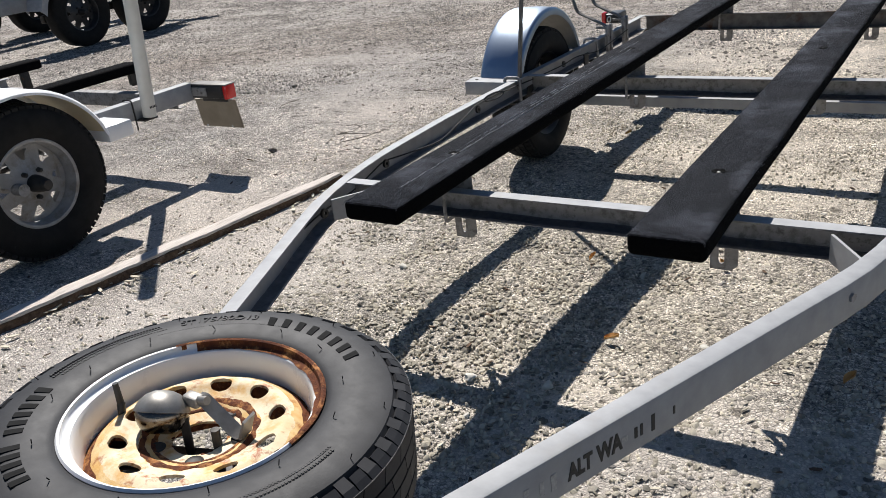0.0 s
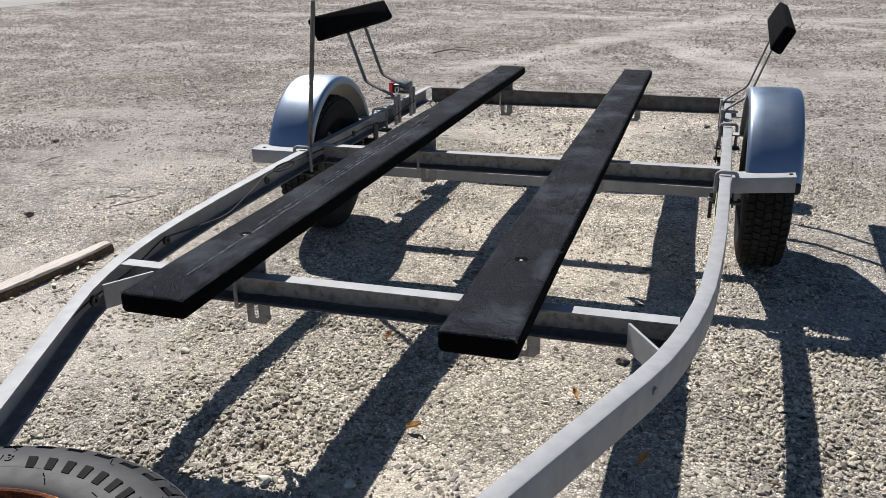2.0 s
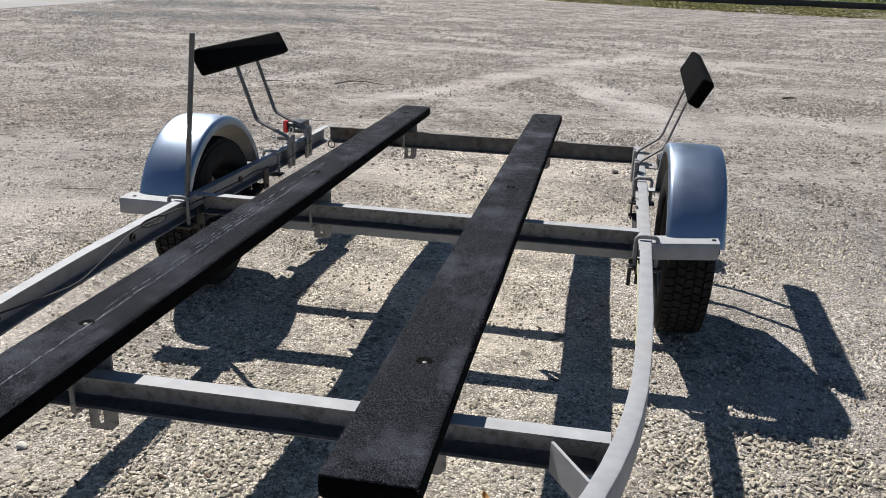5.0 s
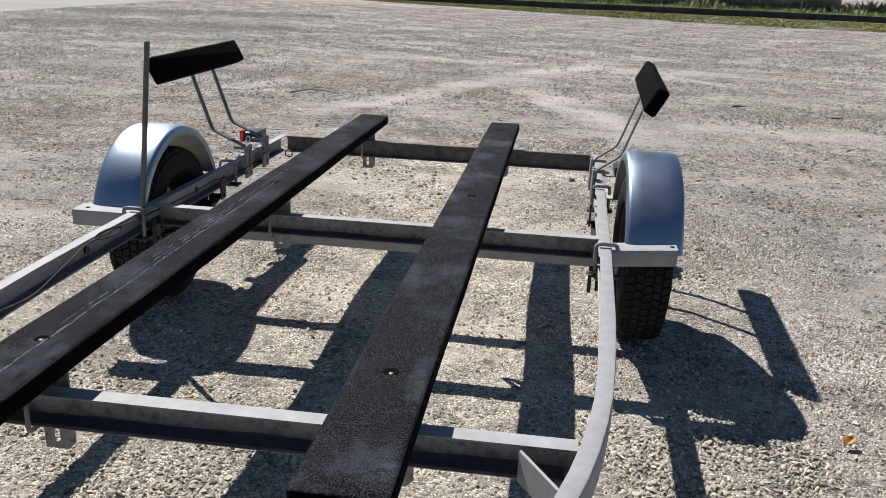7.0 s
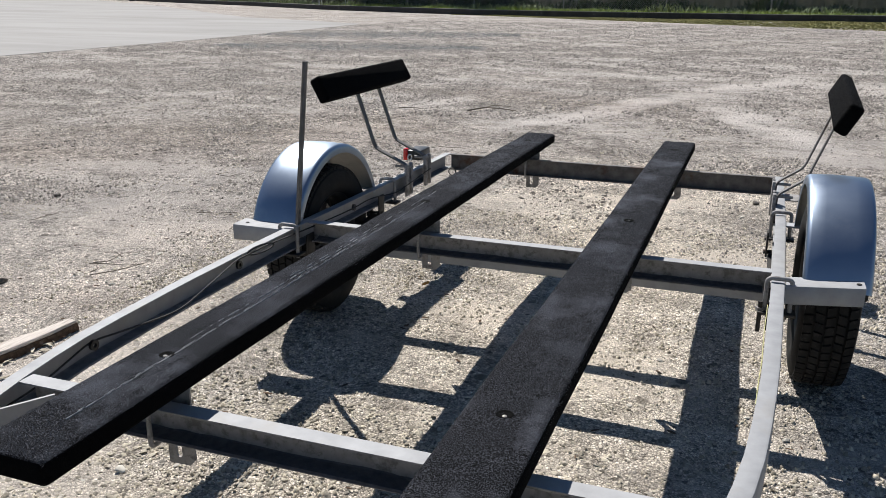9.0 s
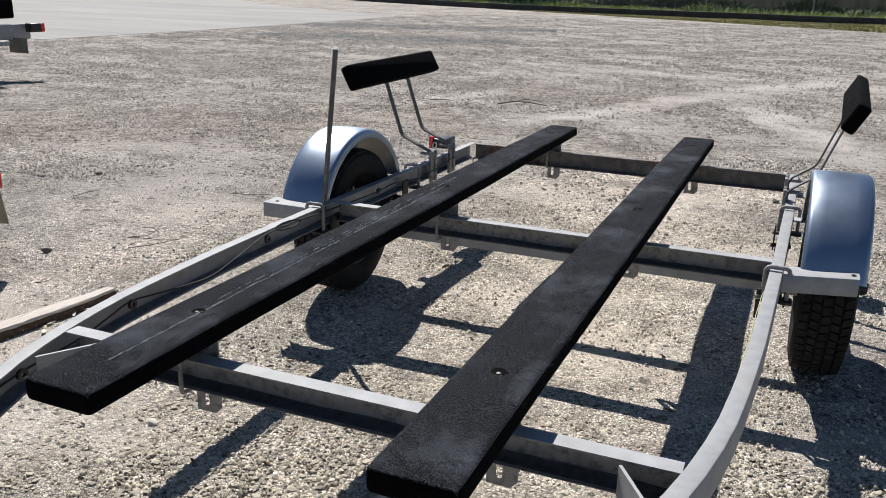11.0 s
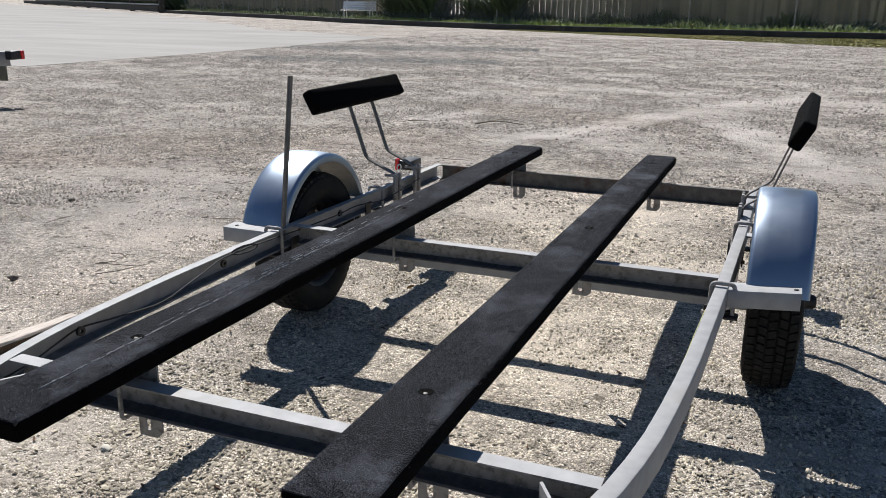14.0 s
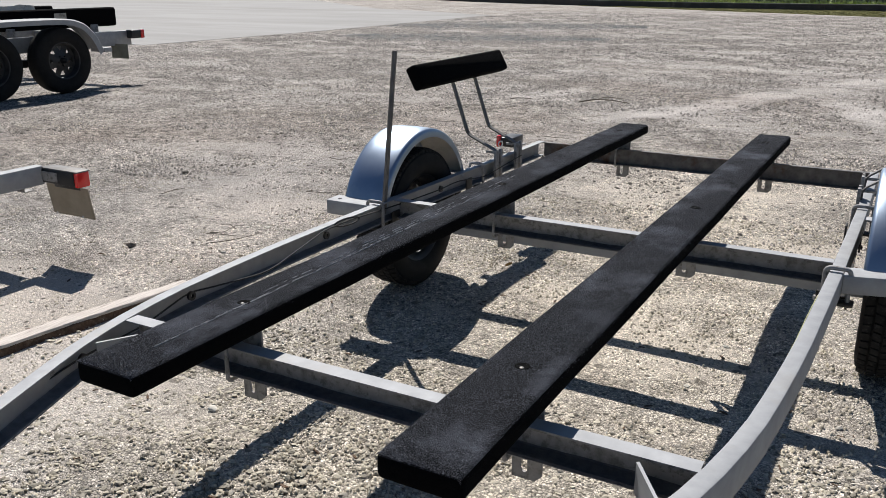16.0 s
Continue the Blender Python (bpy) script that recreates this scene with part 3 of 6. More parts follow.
def build_ground():
    xs, ys = spaced(-1500, 1500, -3.0, 2.6, 0.045), spaced(-300, 2500, -2.4, 4.0, 0.045)
    nx, ny = len(xs), len(ys)
    verts = []
    for y in ys:
        for x in xs:
            near = max(0.0, 1 - max(abs(x) - 3, abs(y - 1) - 4, 0) / 12)
            z = (noise.noise((x * 1.3, y * 1.3, 0)) * 0.006 + noise.noise((x * 7, y * 7, 3)) * 0.005) * near
            verts.append((x, y, z + (float(lie(x, y)) if abs(x) < 3 and abs(y) < 5 else 0.0)))
    faces = [(j * nx + i, j * nx + i + 1, (j + 1) * nx + i + 1, (j + 1) * nx + i) for j in range(ny - 1) for i in range(nx - 1)]
    me = bpy.data.meshes.new("ground")
    me.from_pydata(verts, [], faces)
    me.materials.append(GROUND)
    me.polygons.foreach_set("use_smooth", [True] * len(me.polygons))
    return tagged(new("ground", me), "packed grey-brown gravel yard with pebbles", "ground", kind="structure")


build_ground()


def scattered(name, material, label, count, xr, yr, size, flat, seed, bias=1.0, sink=0.35, category="pebbles"):
    """Low stones as one mesh of kind stuff."""
    rng = np.random.default_rng(seed)
    ico = bmesh.new()
    bmesh.ops.create_icosphere(ico, subdivisions=1, radius=1.0)
    base = np.array([v.co[:] for v in ico.verts])
    tri = np.array([[v.index for v in f.verts] for f in ico.faces])
    ico.free()
    x = rng.uniform(*xr, count)
    y = rng.uniform(*yr, count)
    s = size[0] + (size[1] - size[0]) * rng.power(1.0, count) ** (3.0 * bias)
    v = base[None] * (1 + rng.uniform(-0.34, 0.30, (count, len(base), 1)))
    v = v * np.stack([s, s * rng.uniform(0.55, 1.0, count), s * rng.uniform(flat[0], flat[1], count)], -1)[:, None]
    tilt = rng.normal(0, 0.35, count)
    c, q = np.cos(tilt)[:, None], np.sin(tilt)[:, None]
    v = np.stack([v[..., 0] * c - v[..., 2] * q, v[..., 1], v[..., 0] * q + v[..., 2] * c], -1)
    a = rng.uniform(0, 2 * np.pi, count)
    c, q = np.cos(a)[:, None], np.sin(a)[:, None]
    v = np.stack([v[..., 0] * c - v[..., 1] * q + x[:, None], v[..., 0] * q + v[..., 1] * c + y[:, None], v[..., 2] + (s * (flat[0] + flat[1]) / 2 * (1 - 2 * sink) + lie(x, y))[:, None]], -1)
    faces = (tri[None] + (np.arange(count) * len(base))[:, None, None]).reshape(-1, 3)
    me = bpy.data.meshes.new(name)
    me.from_pydata(v.reshape(-1, 3).tolist(), [], faces.tolist())
    me.materials.append(material)
    return tagged(new(name, me), label, category, kind="stuff")


def grit(name, material, label, count, xr, yr, size, tall, seed, category="pebbles", facets=6, thin=1.0, clump=1.0, skew=2.6, beds=()):
    """Small bedded stones, each a low uneven cone cut off at the top, as one mesh of kind stuff."""
    rng = np.random.default_rng(seed)
    many = int(count * 2.4)
    x, y = rng.uniform(*xr, many), yr[0] + (yr[1] - yr[0]) * rng.uniform(0, 1, many) ** thin
    field = np.zeros(many)
    for _ in range(14):
        a, wave, shift = rng.uniform(0, np.pi), np.exp(rng.uniform(np.log(0.35), np.log(3.0))), rng.uniform(0, 6.28)
        field += np.sin((x * np.cos(a) + y * np.sin(a)) * 6.28 / wave + shift)
    if beds:
        x, y, field = x * 0, y * 0, field * 0
        for i, (x0, y0, x1, y1, half) in enumerate(beds):
            u, here = rng.uniform(0, 1, many), np.arange(many) % len(beds) == i
            w = rng.normal(0, half / 2, many) * np.sin(np.pi * np.clip(u, 0.06, 0.94)) ** 0.5
            size_of = math.hypot(x1 - x0, y1 - y0)
            x = np.where(here, x0 + u * (x1 - x0) - w * (y1 - y0) / size_of, x)
            y = np.where(here, y0 + u * (y1 - y0) + w * (x1 - x0) / size_of + 0.12 * np.sin(u * 23), y)
    keep = np.argsort(-(field / 2.6 * clump + rng.gumbel(0, 1, many)))[:count]
    x, y = x[keep], y[keep]
    r = size[0] + (size[1] - size[0]) * rng.uniform(0, 1, count) ** skew
    for x0, y0, x1, y1, half, bare in TRACKS:
        u = np.clip(((x - x0) * (x1 - x0) + (y - y0) * (y1 - y0)) / ((x1 - x0) ** 2 + (y1 - y0) ** 2), 0, 1)
        off = np.hypot(x - x0 - u * (x1 - x0), y - y0 - u * (y1 - y0))
        r = np.where((off < half * 0.9) & (rng.uniform(0, 1, count) < bare), r * 0.3, r)
    a = np.arange(facets) * 2 * np.pi / facets
    turn = rng.uniform(0, 2 * np.pi, count)
    ang = a[None] + turn[:, None] + rng.uniform(-0.25, 0.25, (count, facets))
    long = rng.uniform(0.5, 1.0, count)
    rad = r[:, None] * rng.uniform(0.75, 1.2, (count, facets)) / np.sqrt(np.cos(ang - turn[:, None]) ** 2 + (np.sin(ang - turn[:, None]) / long[:, None]) ** 2)
    base = np.stack([x[:, None] + rad * np.cos(ang), y[:, None] + rad * np.sin(ang), np.full((count, facets), -0.004)], -1)
    h = r * rng.uniform(*tall, count)
    if facets == 4:
        top = np.stack([x + r * rng.uniform(-0.3, 0.3, count), y + r * rng.uniform(-0.3, 0.3, count), h], -1)[:, None]
        tri = np.array([(0, 1, 4), (1, 2, 4), (2, 3, 4), (3, 0, 4)])
    else:
        ta = turn[:, None] + np.arange(3) * 2 * np.pi / 3 + rng.uniform(-0.4, 0.4, (count, 3))
        tr = r[:, None] * rng.uniform(0.35, 0.8, (count, 3)) * long[:, None]
        top = np.stack([x[:, None] + tr * np.cos(ta), y[:, None] + tr * np.sin(ta), h[:, None] * rng.uniform(0.6, 1.15, (count, 3))], -1)
        tri = []
        for k in range(3):
            b0, b1, b2 = 2 * k, (2 * k + 1) % 6, (2 * k + 2) % 6
            t0, t1 = 6 + k, 6 + (k + 1) % 3
            tri += [(b0, b1, t0), (b1, t1, t0), (b1, b2, t1)]
        tri = np.array(tri + [(6, 7, 8)])
    v = np.concatenate([base, top], 1)
    v[..., 2] += lie(x, y)[:, None]
    per = v.shape[1]
    f = (tri[None] + (np.arange(count) * per)[:, None, None]).reshape(-1)
    me = bpy.data.meshes.new(name)
    me.vertices.add(count * per)
    me.vertices.foreach_set("co", v.reshape(-1).astype(np.float32))
    me.loops.add(len(f))
    me.loops.foreach_set("vertex_index", f.astype(np.int32))
    me.polygons.add(len(f) // 3)
    me.polygons.foreach_set("loop_start", np.arange(0, len(f), 3, dtype=np.int32))
    me.update(calc_edges=True)
    me.materials.append(material)
    return tagged(new(name, me), label, category, kind="stuff")


grit("pebbles", PEBBLE, "fine grey-brown grit and pebbles bedded in the yard", 46000, (-1.7, 1.9), (-1.4, 3.2), (0.003, 0.0105), (0.45, 0.95), 11, clump=0.2, skew=1.7)
grit("fine_grit", GRAVEL, "dark fine grit between the pebbles", 14000, (-2.2, 2.4), (-1.4, 3.6), (0.002, 0.006), (0.5, 0.95), 17, "grit", 4, clump=0.3, skew=2.0)
grit("far_pebbles", PEBBLE, "loose grey pebbles on packed gravel", 16000, (-6, 5), (2.8, 8.5), (0.004, 0.013), (0.35, 0.7), 12, clump=0.6)
grit("side_pebbles", PEBBLE, "loose grey pebbles beside the old timber", 12000, (-5.5, -1.7), (-1.4, 2.8), (0.002, 0.010), (0.3, 0.65), 13, clump=0.4)
grit("yard_grit", GRAVEL, "brown grit strewn over the yard", 78000, (-7.5, 5.5), (2.4, 9.5), (0.004, 0.017), (0.40, 0.95), 18, "grit", 4, 1.1, skew=1.9, clump=2.0)
grit("yard_gravel", GRAVEL, "grey and brown gravel over the open yard", 72000, (-11.7, 8), (6.5, 17), (0.007, 0.027), (0.40, 1.0), 16, "gravel", 4, 1.15, skew=1.9, clump=2.0)
grit("far_gravel", GRAVEL, "coarse grey gravel towards the far edge of the yard", 60000, (-11.7, 13), (12, 29), (0.011, 0.038), (0.40, 1.0), 19, "gravel", 4, 1.3, skew=1.9, clump=2.0)
grit("side_gravel", GRAVEL, "grey gravel on the open side of the yard", 40000, (-22, -5.5), (0.5, 10.2), (0.006, 0.027), (0.32, 0.8), 20, "gravel", 4, skew=1.6)
grit("blue_gravel", SLATE, "coarse blue-grey gravel in loose beds on the yard", 13000, (-12, -4), (14, 22), (0.012, 0.038), (0.25, 0.6), 23, "gravel", 4, skew=1.5, beds=((-10.3, 14.4, -4.6, 15.8, 1.3), (-11.6, 18.6, -5.2, 20.8, 2.0)))
grit("brown_beds", CLOD, "loose brown grit in beds on the yard", 8000, (-9, 7), (5, 14), (0.006, 0.024), (0.25, 0.55), 24, "gravel", 4, skew=1.6, beds=((-4.6, 11.6, -2.2, 11.0, 0.5), (-3.6, 8.4, 0.2, 7.4, 0.55), (2.4, 7.0, 6.0, 8.2, 0.6), (2.2, 10.4, 7.5, 11.6, 0.6), (-6.0, 4.0, -2.6, 6.2, 0.7)))
grit("dark_stones", SLATE, "dark stones dotted over the open yard", 9000, (-11.7, 12), (6.5, 27), (0.006, 0.021), (0.4, 0.8), 25, "stones", 4, 0.85, skew=1.8, clump=0.8)
scattered("tongue_pebbles", FLAKE, "flat slate-grey and tan stones around the trailer tongue", 24000, (-1.2, 2.0), (-1.4, 0.9), (0.0038, 0.0125), (0.2, 0.42), 21, bias=0.62, sink=0.3)
grit("dark_clods", CLOD, "dark soil clods scattered over the yard", 15000, (-9, 7), (2.9, 15), (0.004, 0.024), (0.25, 0.55), 15, "clods", 6, 1.2, skew=2.2, clump=1.8)
scattered("pale_pebbles", PALE_STONE, "pale cream pebbles and shell bits on the gravel", 900, (-3.5, 2.4), (-1.4, 5.0), (0.005, 0.016), (0.25, 0.5), 14, bias=0.8)


# ---- concrete slab ----
def slab():
    bm = bmesh.new()
    grid = [(-12.05, 10.35), (-11.75, 15.4), (-11.8, 19.5), (-11.95, 25.4), (-15.6, 27.5), (-19.1, 29.2), (-36, 45), (-53, 59), (-130, 112), (-130, 11.5)]
    top = [bm.verts.new((x, y, 0.005)) for x, y in grid]
    low = [bm.verts.new((x, y, -0.1)) for x, y in grid]
    bm.faces.new(top)
    for i in range(len(grid)):
        bm.faces.new((top[i], low[i], low[(i + 1) % len(grid)], top[(i + 1) % len(grid)]))
    ob = part("concrete_slab", bm, CONCRETE, None, "pale grey concrete hardstand with a straight edge", 0)
    return tagged(ob, category="pavement", kind="structure")


slab()

# ---- kerb, verge and fences ----
KERB = [(60, 31.6), (12, 34.2), (0, 34.6), (-6, 35.1), (-12.5, 36.4), (-21.7, 41.0), (-30, 47), (-48.4, 58.2)]


def along(line, d):
    """The place and heading d metres along a plan line."""
    for a, b in zip(line, line[1:]):
        a, b = Vector(a), Vector(b)
        n = (b - a).length
        if d <= n:
            return a + (b - a) * d / n, (b - a).normalized()
        d -= n
    return Vector(line[-1]), (Vector(line[-1]) - Vector(line[-2])).normalized()


def offset(line, k):
    out = []
    for i, p in enumerate(line):
        p = Vector(p)
        a = (p - Vector(line[i - 1])).normalized() if i else None
        b = (Vector(line[i + 1]) - p).normalized() if i + 1 < len(line) else None
        t = ((a or b) + (b or a)).normalized()
        out.append((p.x + t.y * k, p.y - t.x * k))
    return out


def kerb():
    ob = thing("kerb", (0, 31, 0), "low dark timber sleeper retaining edge along the yard", "kerb", kind="structure")
    prof = [(0, -0.1), (0, 0.22), (0.012, 0.235), (0.15, 0.235), (0.16, 0.22), (0.16, -0.1)]
    rng = random.Random(4)
    total = sum((Vector(b) - Vector(a)).length for a, b in zip(KERB, KERB[1:]))
    d = 36.0
    while d < total:
        p, h = along(KERB, d)
        q, _ = along(KERB, min(d + 2.394, total))
        dz = rng.uniform(-0.008, 0.008)
        part("sleeper", sweep(prof, [(p.x, p.y, dz), (q.x, q.y, dz)]), SLEEPER, ob)
        # pale strip added so the sleeper's top carries sunlight in its colour
        part("capping", sweep([(0.004, 0.233), (0.004, 0.250), (0.156, 0.250), (0.156, 0.233)], [(p.x, p.y, dz), (q.x, q.y, dz)]), SUNLIT_TOP, ob, "pale top strip coloured as if sunlit")
        d += 2.4
    return ob


kerb()


def bank():
    """The raised strip behind the edge, one sheet."""
    front, mid, back = offset(KERB, 0.14), offset(KERB, 2.6), offset(KERB, 9)
    bm = bmesh.new()
    rows = [[bm.verts.new((x, y, z)) for x, y in line] for line, z in ((front, 0.2), (mid, 0.24), (back, 0.3))]
    for a, b in zip(rows, rows[1:]):
        for k in range(len(a) - 1):
            bm.faces.new((a[k], a[k + 1], b[k + 1], b[k]))
    m = mat("bank_soil", (0.10, 0.10, 0.05), (0.17, 0.15, 0.09), 2, 0.95, 0, 0.5, 20, 0.02)
    return tagged(part("bank", bm, m, None, "raised grassy soil strip behind the sleepers", 0), category="bank", kind="structure")


bank()


def tufts(name, material, label, line, d0, d1, k0, k1, base, count, h, w, seed, category="grass", taper=None, fade=None):
    """Blades of grass or leaves along a plan line, as one mesh of kind stuff."""
    rng = random.Random(seed)
    verts, faces = [], []
    for _ in range(count):
        d = rng.uniform(d0, d1)
        p, t = along(line, d)
        k = rng.uniform(k0 * min(1.0, max(0.0, (taper[1] - d) / (taper[1] - taper[0]))) if taper else k0, k1)
        if fade and rng.random() < (d - fade[0]) / (fade[1] - fade[0]):
            continue
        clump = 0.45 + 0.9 * max(0.0, noise.noise((p.x * 0.55, p.y * 0.55, seed)) + 0.35)
        x, y = p.x + t.y * k, p.y - t.x * k
        hh, ww = h * clump * rng.uniform(0.5, 1.3), w * rng.uniform(0.6, 1.4)
        a, lean = rng.uniform(0, 6.28), rng.uniform(0.1, 1.3)
        dx, dy = math.cos(a) * ww, math.sin(a) * ww
        lx, ly = math.cos(a + 1.3) * lean * hh, math.sin(a + 1.3) * lean * hh
        i = len(verts)
        verts += [(x - dx, y - dy, base - 0.02), (x + dx, y + dy, base - 0.02), (x + dx * 0.7 + lx * 0.4, y + dy * 0.7 + ly * 0.4, base + hh * 0.6),
                  (x + lx, y + ly, base + hh), (x - dx * 0.7 + lx * 0.4, y - dy * 0.7 + ly * 0.4, base + hh * 0.6)]
        faces += [(i, i + 1, i + 2, i + 4), (i + 4, i + 2, i + 3)]
    me = bpy.data.meshes.new(name)
    me.from_pydata(verts, [], faces)
    me.materials.append(material)
    return tagged(new(name, me), label, category, kind="stuff")


tufts("grass_bank", GRASS, "bright green grass and weeds behind the sleepers", KERB, 40, 84, 0.2, 1.7, 0.21, 19000, 0.13, 0.016, 21, fade=(70, 86))
tufts("weeds", WEED, "leafy green weeds growing along the fence", KERB, 44, 112, 0.5, 1.8, 0.21, 5200, 0.28, 0.042, 22, "weeds")
tufts("verge", GRASS_DRY, "thin yellow-green grass in front of the sleepers", [(30, 32.6), (-12.5, 36.4)], 8, 42.7, -8.2, -0.4, 0.0, 36000, 0.03, 0.06, 23, taper=(24, 42.7))
tufts("shrubs", SHRUB, "dark low shrubs at the foot of the paling fence", KERB, 46, 116, 1.5, 2.1, 0.22, 7000, 0.50, 0.06, 24, "shrubs")
tufts("dark_bush", SHRUB, "dense dark bush behind the chain-link fence", KERB, 77.2, 81.2, 1.3, 2.1, 0.22, 2800, 1.7, 0.07, 25, "bush")
tufts("dark_bush", SHRUB, "dense dark bush behind the chain-link fence", KERB, 71.5, 75.0, 1.4, 2.1, 0.22, 1700, 1.5, 0.07, 26, "bush")


def paling_fence():
    line = offset(KERB[1:], 2.2)
    ob = thing("paling_fence", (0, 34, 0.25), "tall weathered timber paling fence in shade", "fence")
    total = sum((Vector(b) - Vector(a)).length for a, b in zip(line, line[1:]))
    under = mesh_of(box(0.185, 0.022, 1.8, bevel=0.004, seg=1), "paling", PALING, 0)
    rng = random.Random(8)
    d, k = 0.0, 0
    while d < total:
        p, t = along(line, d)
        o = new("paling", under)
        lap = -0.06 if k % 2 else 0.06
        o.location = Vector((p.x + t.y * lap, p.y - t.x * lap, 0.22 + 0.9 + rng.uniform(-0.015, 0.015))) - AT[ob.name]
        o.rotation_euler = (0, rng.uniform(-0.006, 0.006), math.atan2(t.y, t.x))
        o.parent = ob
        d += 0.15
        k += 1
    for z in (0.5, 1.75):
        pts = [(x, y, z) for x, y in offset(line, 0.055)]
        part("fence_rail", sweep([(-0.02, 0), (0.02, 0), (0.02, 0.07), (-0.02, 0.07)], pts), PALING, ob)
    return ob


def chain_link_fence():
    line = offset(KERB, 1.1)
    ob = thing("chain_link_fence", (0, 32, 0.22), "galvanised chain-link fence on slim steel posts", "fence")
    for d in (45.2, 49.8, 54.3, 59.1, 63.2, 67.7, 72.2, 76.9, 81.4, 86.0, 90.6, 95.2, 99.8, 104.4, 109.0):
        p, _ = along(line, d)
        part("fence_post", tube([(p.x, p.y, 0.0), (p.x, p.y, 1.1), (p.x, p.y, 2.2)], 0.03, 8), GALV_DULL, ob)
    verts, faces = [], []
    h0, h1, pitch, r = 0.26, 2.1, 0.085, 0.0034
    d = 40.0
    while d < 112:
        for s in (1, -1):
            p, t = along(line, d)
            q, _ = along(line, d + s * (h1 - h0))
            i = len(verts)
            nx, ny = t.y * r, -t.x * r
            for o, z in ((p, h0), (q, h1)):
                verts += [(o.x + nx, o.y + ny, z - r), (o.x - nx, o.y - ny, z - r), (o.x, o.y, z + r * 1.4)]
            faces += [(i, i + 1, i + 4, i + 3), (i + 1, i + 2, i + 5, i + 4), (i + 2, i, i + 3, i + 5)]
        d += pitch
    me = bpy.data.meshes.new("wire_mesh")
    me.from_pydata(verts, [], faces)
    me.materials.append(GALV_DULL)
    o = tagged(new("wire_mesh", me), "woven galvanised wire", kind="stuff")
    o.location = -AT[ob.name]
    o.parent = ob
    return ob


paling_fence()
chain_link_fence()


def post_and_rail():
    """Heavy low barrier along the far side of the slab."""
    line = [(-48.9, 58.4), (-57.7, 64.8), (-68.9, 73.4), (-88, 88.0), (-126, 115)]
    ob = thing("post_and_rail_barrier", (-58, 65, 0), "low dark timber barrier with a pale pipe rail on stout posts", "barrier")
    for d in [0.0, 10.9, 24.6, 37.0, 49.0, 61.0, 73.0]:
        p, t = along(line, d)
        part("post", box(0.4, 0.4, 1.5, Matrix.Translation((p.x, p.y, 0.75)) @ pose(0, 0, 0, 0, 0, math.degrees(math.atan2(t.y, t.x))), 0.02), SLEEPER, ob)
    pts = [(x, y, 0.62) for x, y in offset(line, -0.26)]
    part("pipe_rail", sweep([(-0.05, 0), (0.05, 0), (0.06, 0.05), (0.05, 0.13), (-0.05, 0.13), (-0.06, 0.05)], pts), GALV, ob, "pale grey rail")
    part("lower_board", sweep([(-0.04, 0.0), (0.04, 0.0), (0.04, 0.46), (-0.04, 0.46)], [(x, y, 0.10) for x, y, _ in pts]), SLEEPER, ob)
    part("upper_board", sweep([(-0.04, 0.0), (0.04, 0.0), (0.04, 0.4), (-0.04, 0.4)], [(x, y, 0.95) for x, y, _ in pts]), SLEEPER, ob)
    return ob


post_and_rail()


def hedge():
    """Dark planting behind the barrier."""
    line = [(-51, 63.0), (-70, 77.5), (-130, 121)]
    return tufts("hedge", SHRUB, "dense dark green hedge behind the low barrier", line, 0, 96, 0.0, 2.5, 0.0, 16000, 2.6, 0.28, 31, "hedge")


hedge()


def bench():
    ob = thing("park_bench", (-21.5, 41.75, 0.22), "aluminium slatted park bench beside the fence", "bench")
    base = Matrix.Translation((-21.5, 41.75, 0.23)) @ pose(0, 0, 0, 0, 0, 10)
    for k in range(4):
        part("seat_slat", box(1.9, 0.09, 0.035, base @ pose(0, -0.15 + 0.11 * k, 0.45), 0.006), BENCH_ALU, ob)
    for k in range(4):
        part("back_slat", box(1.9, 0.03, 0.10, base @ pose(0, 0.30 + 0.025 * k, 0.54 + 0.11 * k, -12), 0.006), BENCH_ALU, ob)
    for x in (-0.75, 0.75):
        part("leg_frame", joined(tube([base @ Vector(p) for p in ((x, -0.2, 0), (x, -0.2, 0.43), (x, 0.25, 0.43), (x, 0.42, 1.0))], 0.025, 8),
                                 tube([base @ Vector(p) for p in ((x, 0.25, 0.43), (x, 0.3, 0.0))], 0.025, 8)), BENCH_ALU, ob)
    return ob


bench()


# ---- the boat trailer ----
trailer = thing("boat_trailer", (0, 0.6, 0), "galvanised single-axle boat trailer with black carpeted bunks", "trailer")
RAIL = [(0.045, -1.66), (0.298, -1.06), (0.533, -0.50), (0.617, -0.30), (0.648, -0.22), (0.675, -0.13), (0.697, -0.04), (0.716, 0.06), (0.732, 0.17), (0.744, 0.30),
        (0.755, 0.45), (0.764, 0.60), (0.776, 0.90), (0.787, 1.20), (0.798, 1.60), (0.808, 2.0), (0.816, 2.72)]
RAIL_L = RAIL[:9] + [(0.742, 0.30), (0.750, 0.45), (0.757, 0.60), (0.763, 0.90), (0.764, 1.20), (0.758, 1.60), (0.754, 2.0), (0.752, 2.72)]
for s in (1, -1):
    part("side_rail", sweep([(u - 0.004 * s, v) for u, v in channel(0.036, 0.074, 0.004, -s)], [(s * x, y, ftop(y)) for x, y in (RAIL if s > 0 else RAIL_L)]), GALV, trailer)


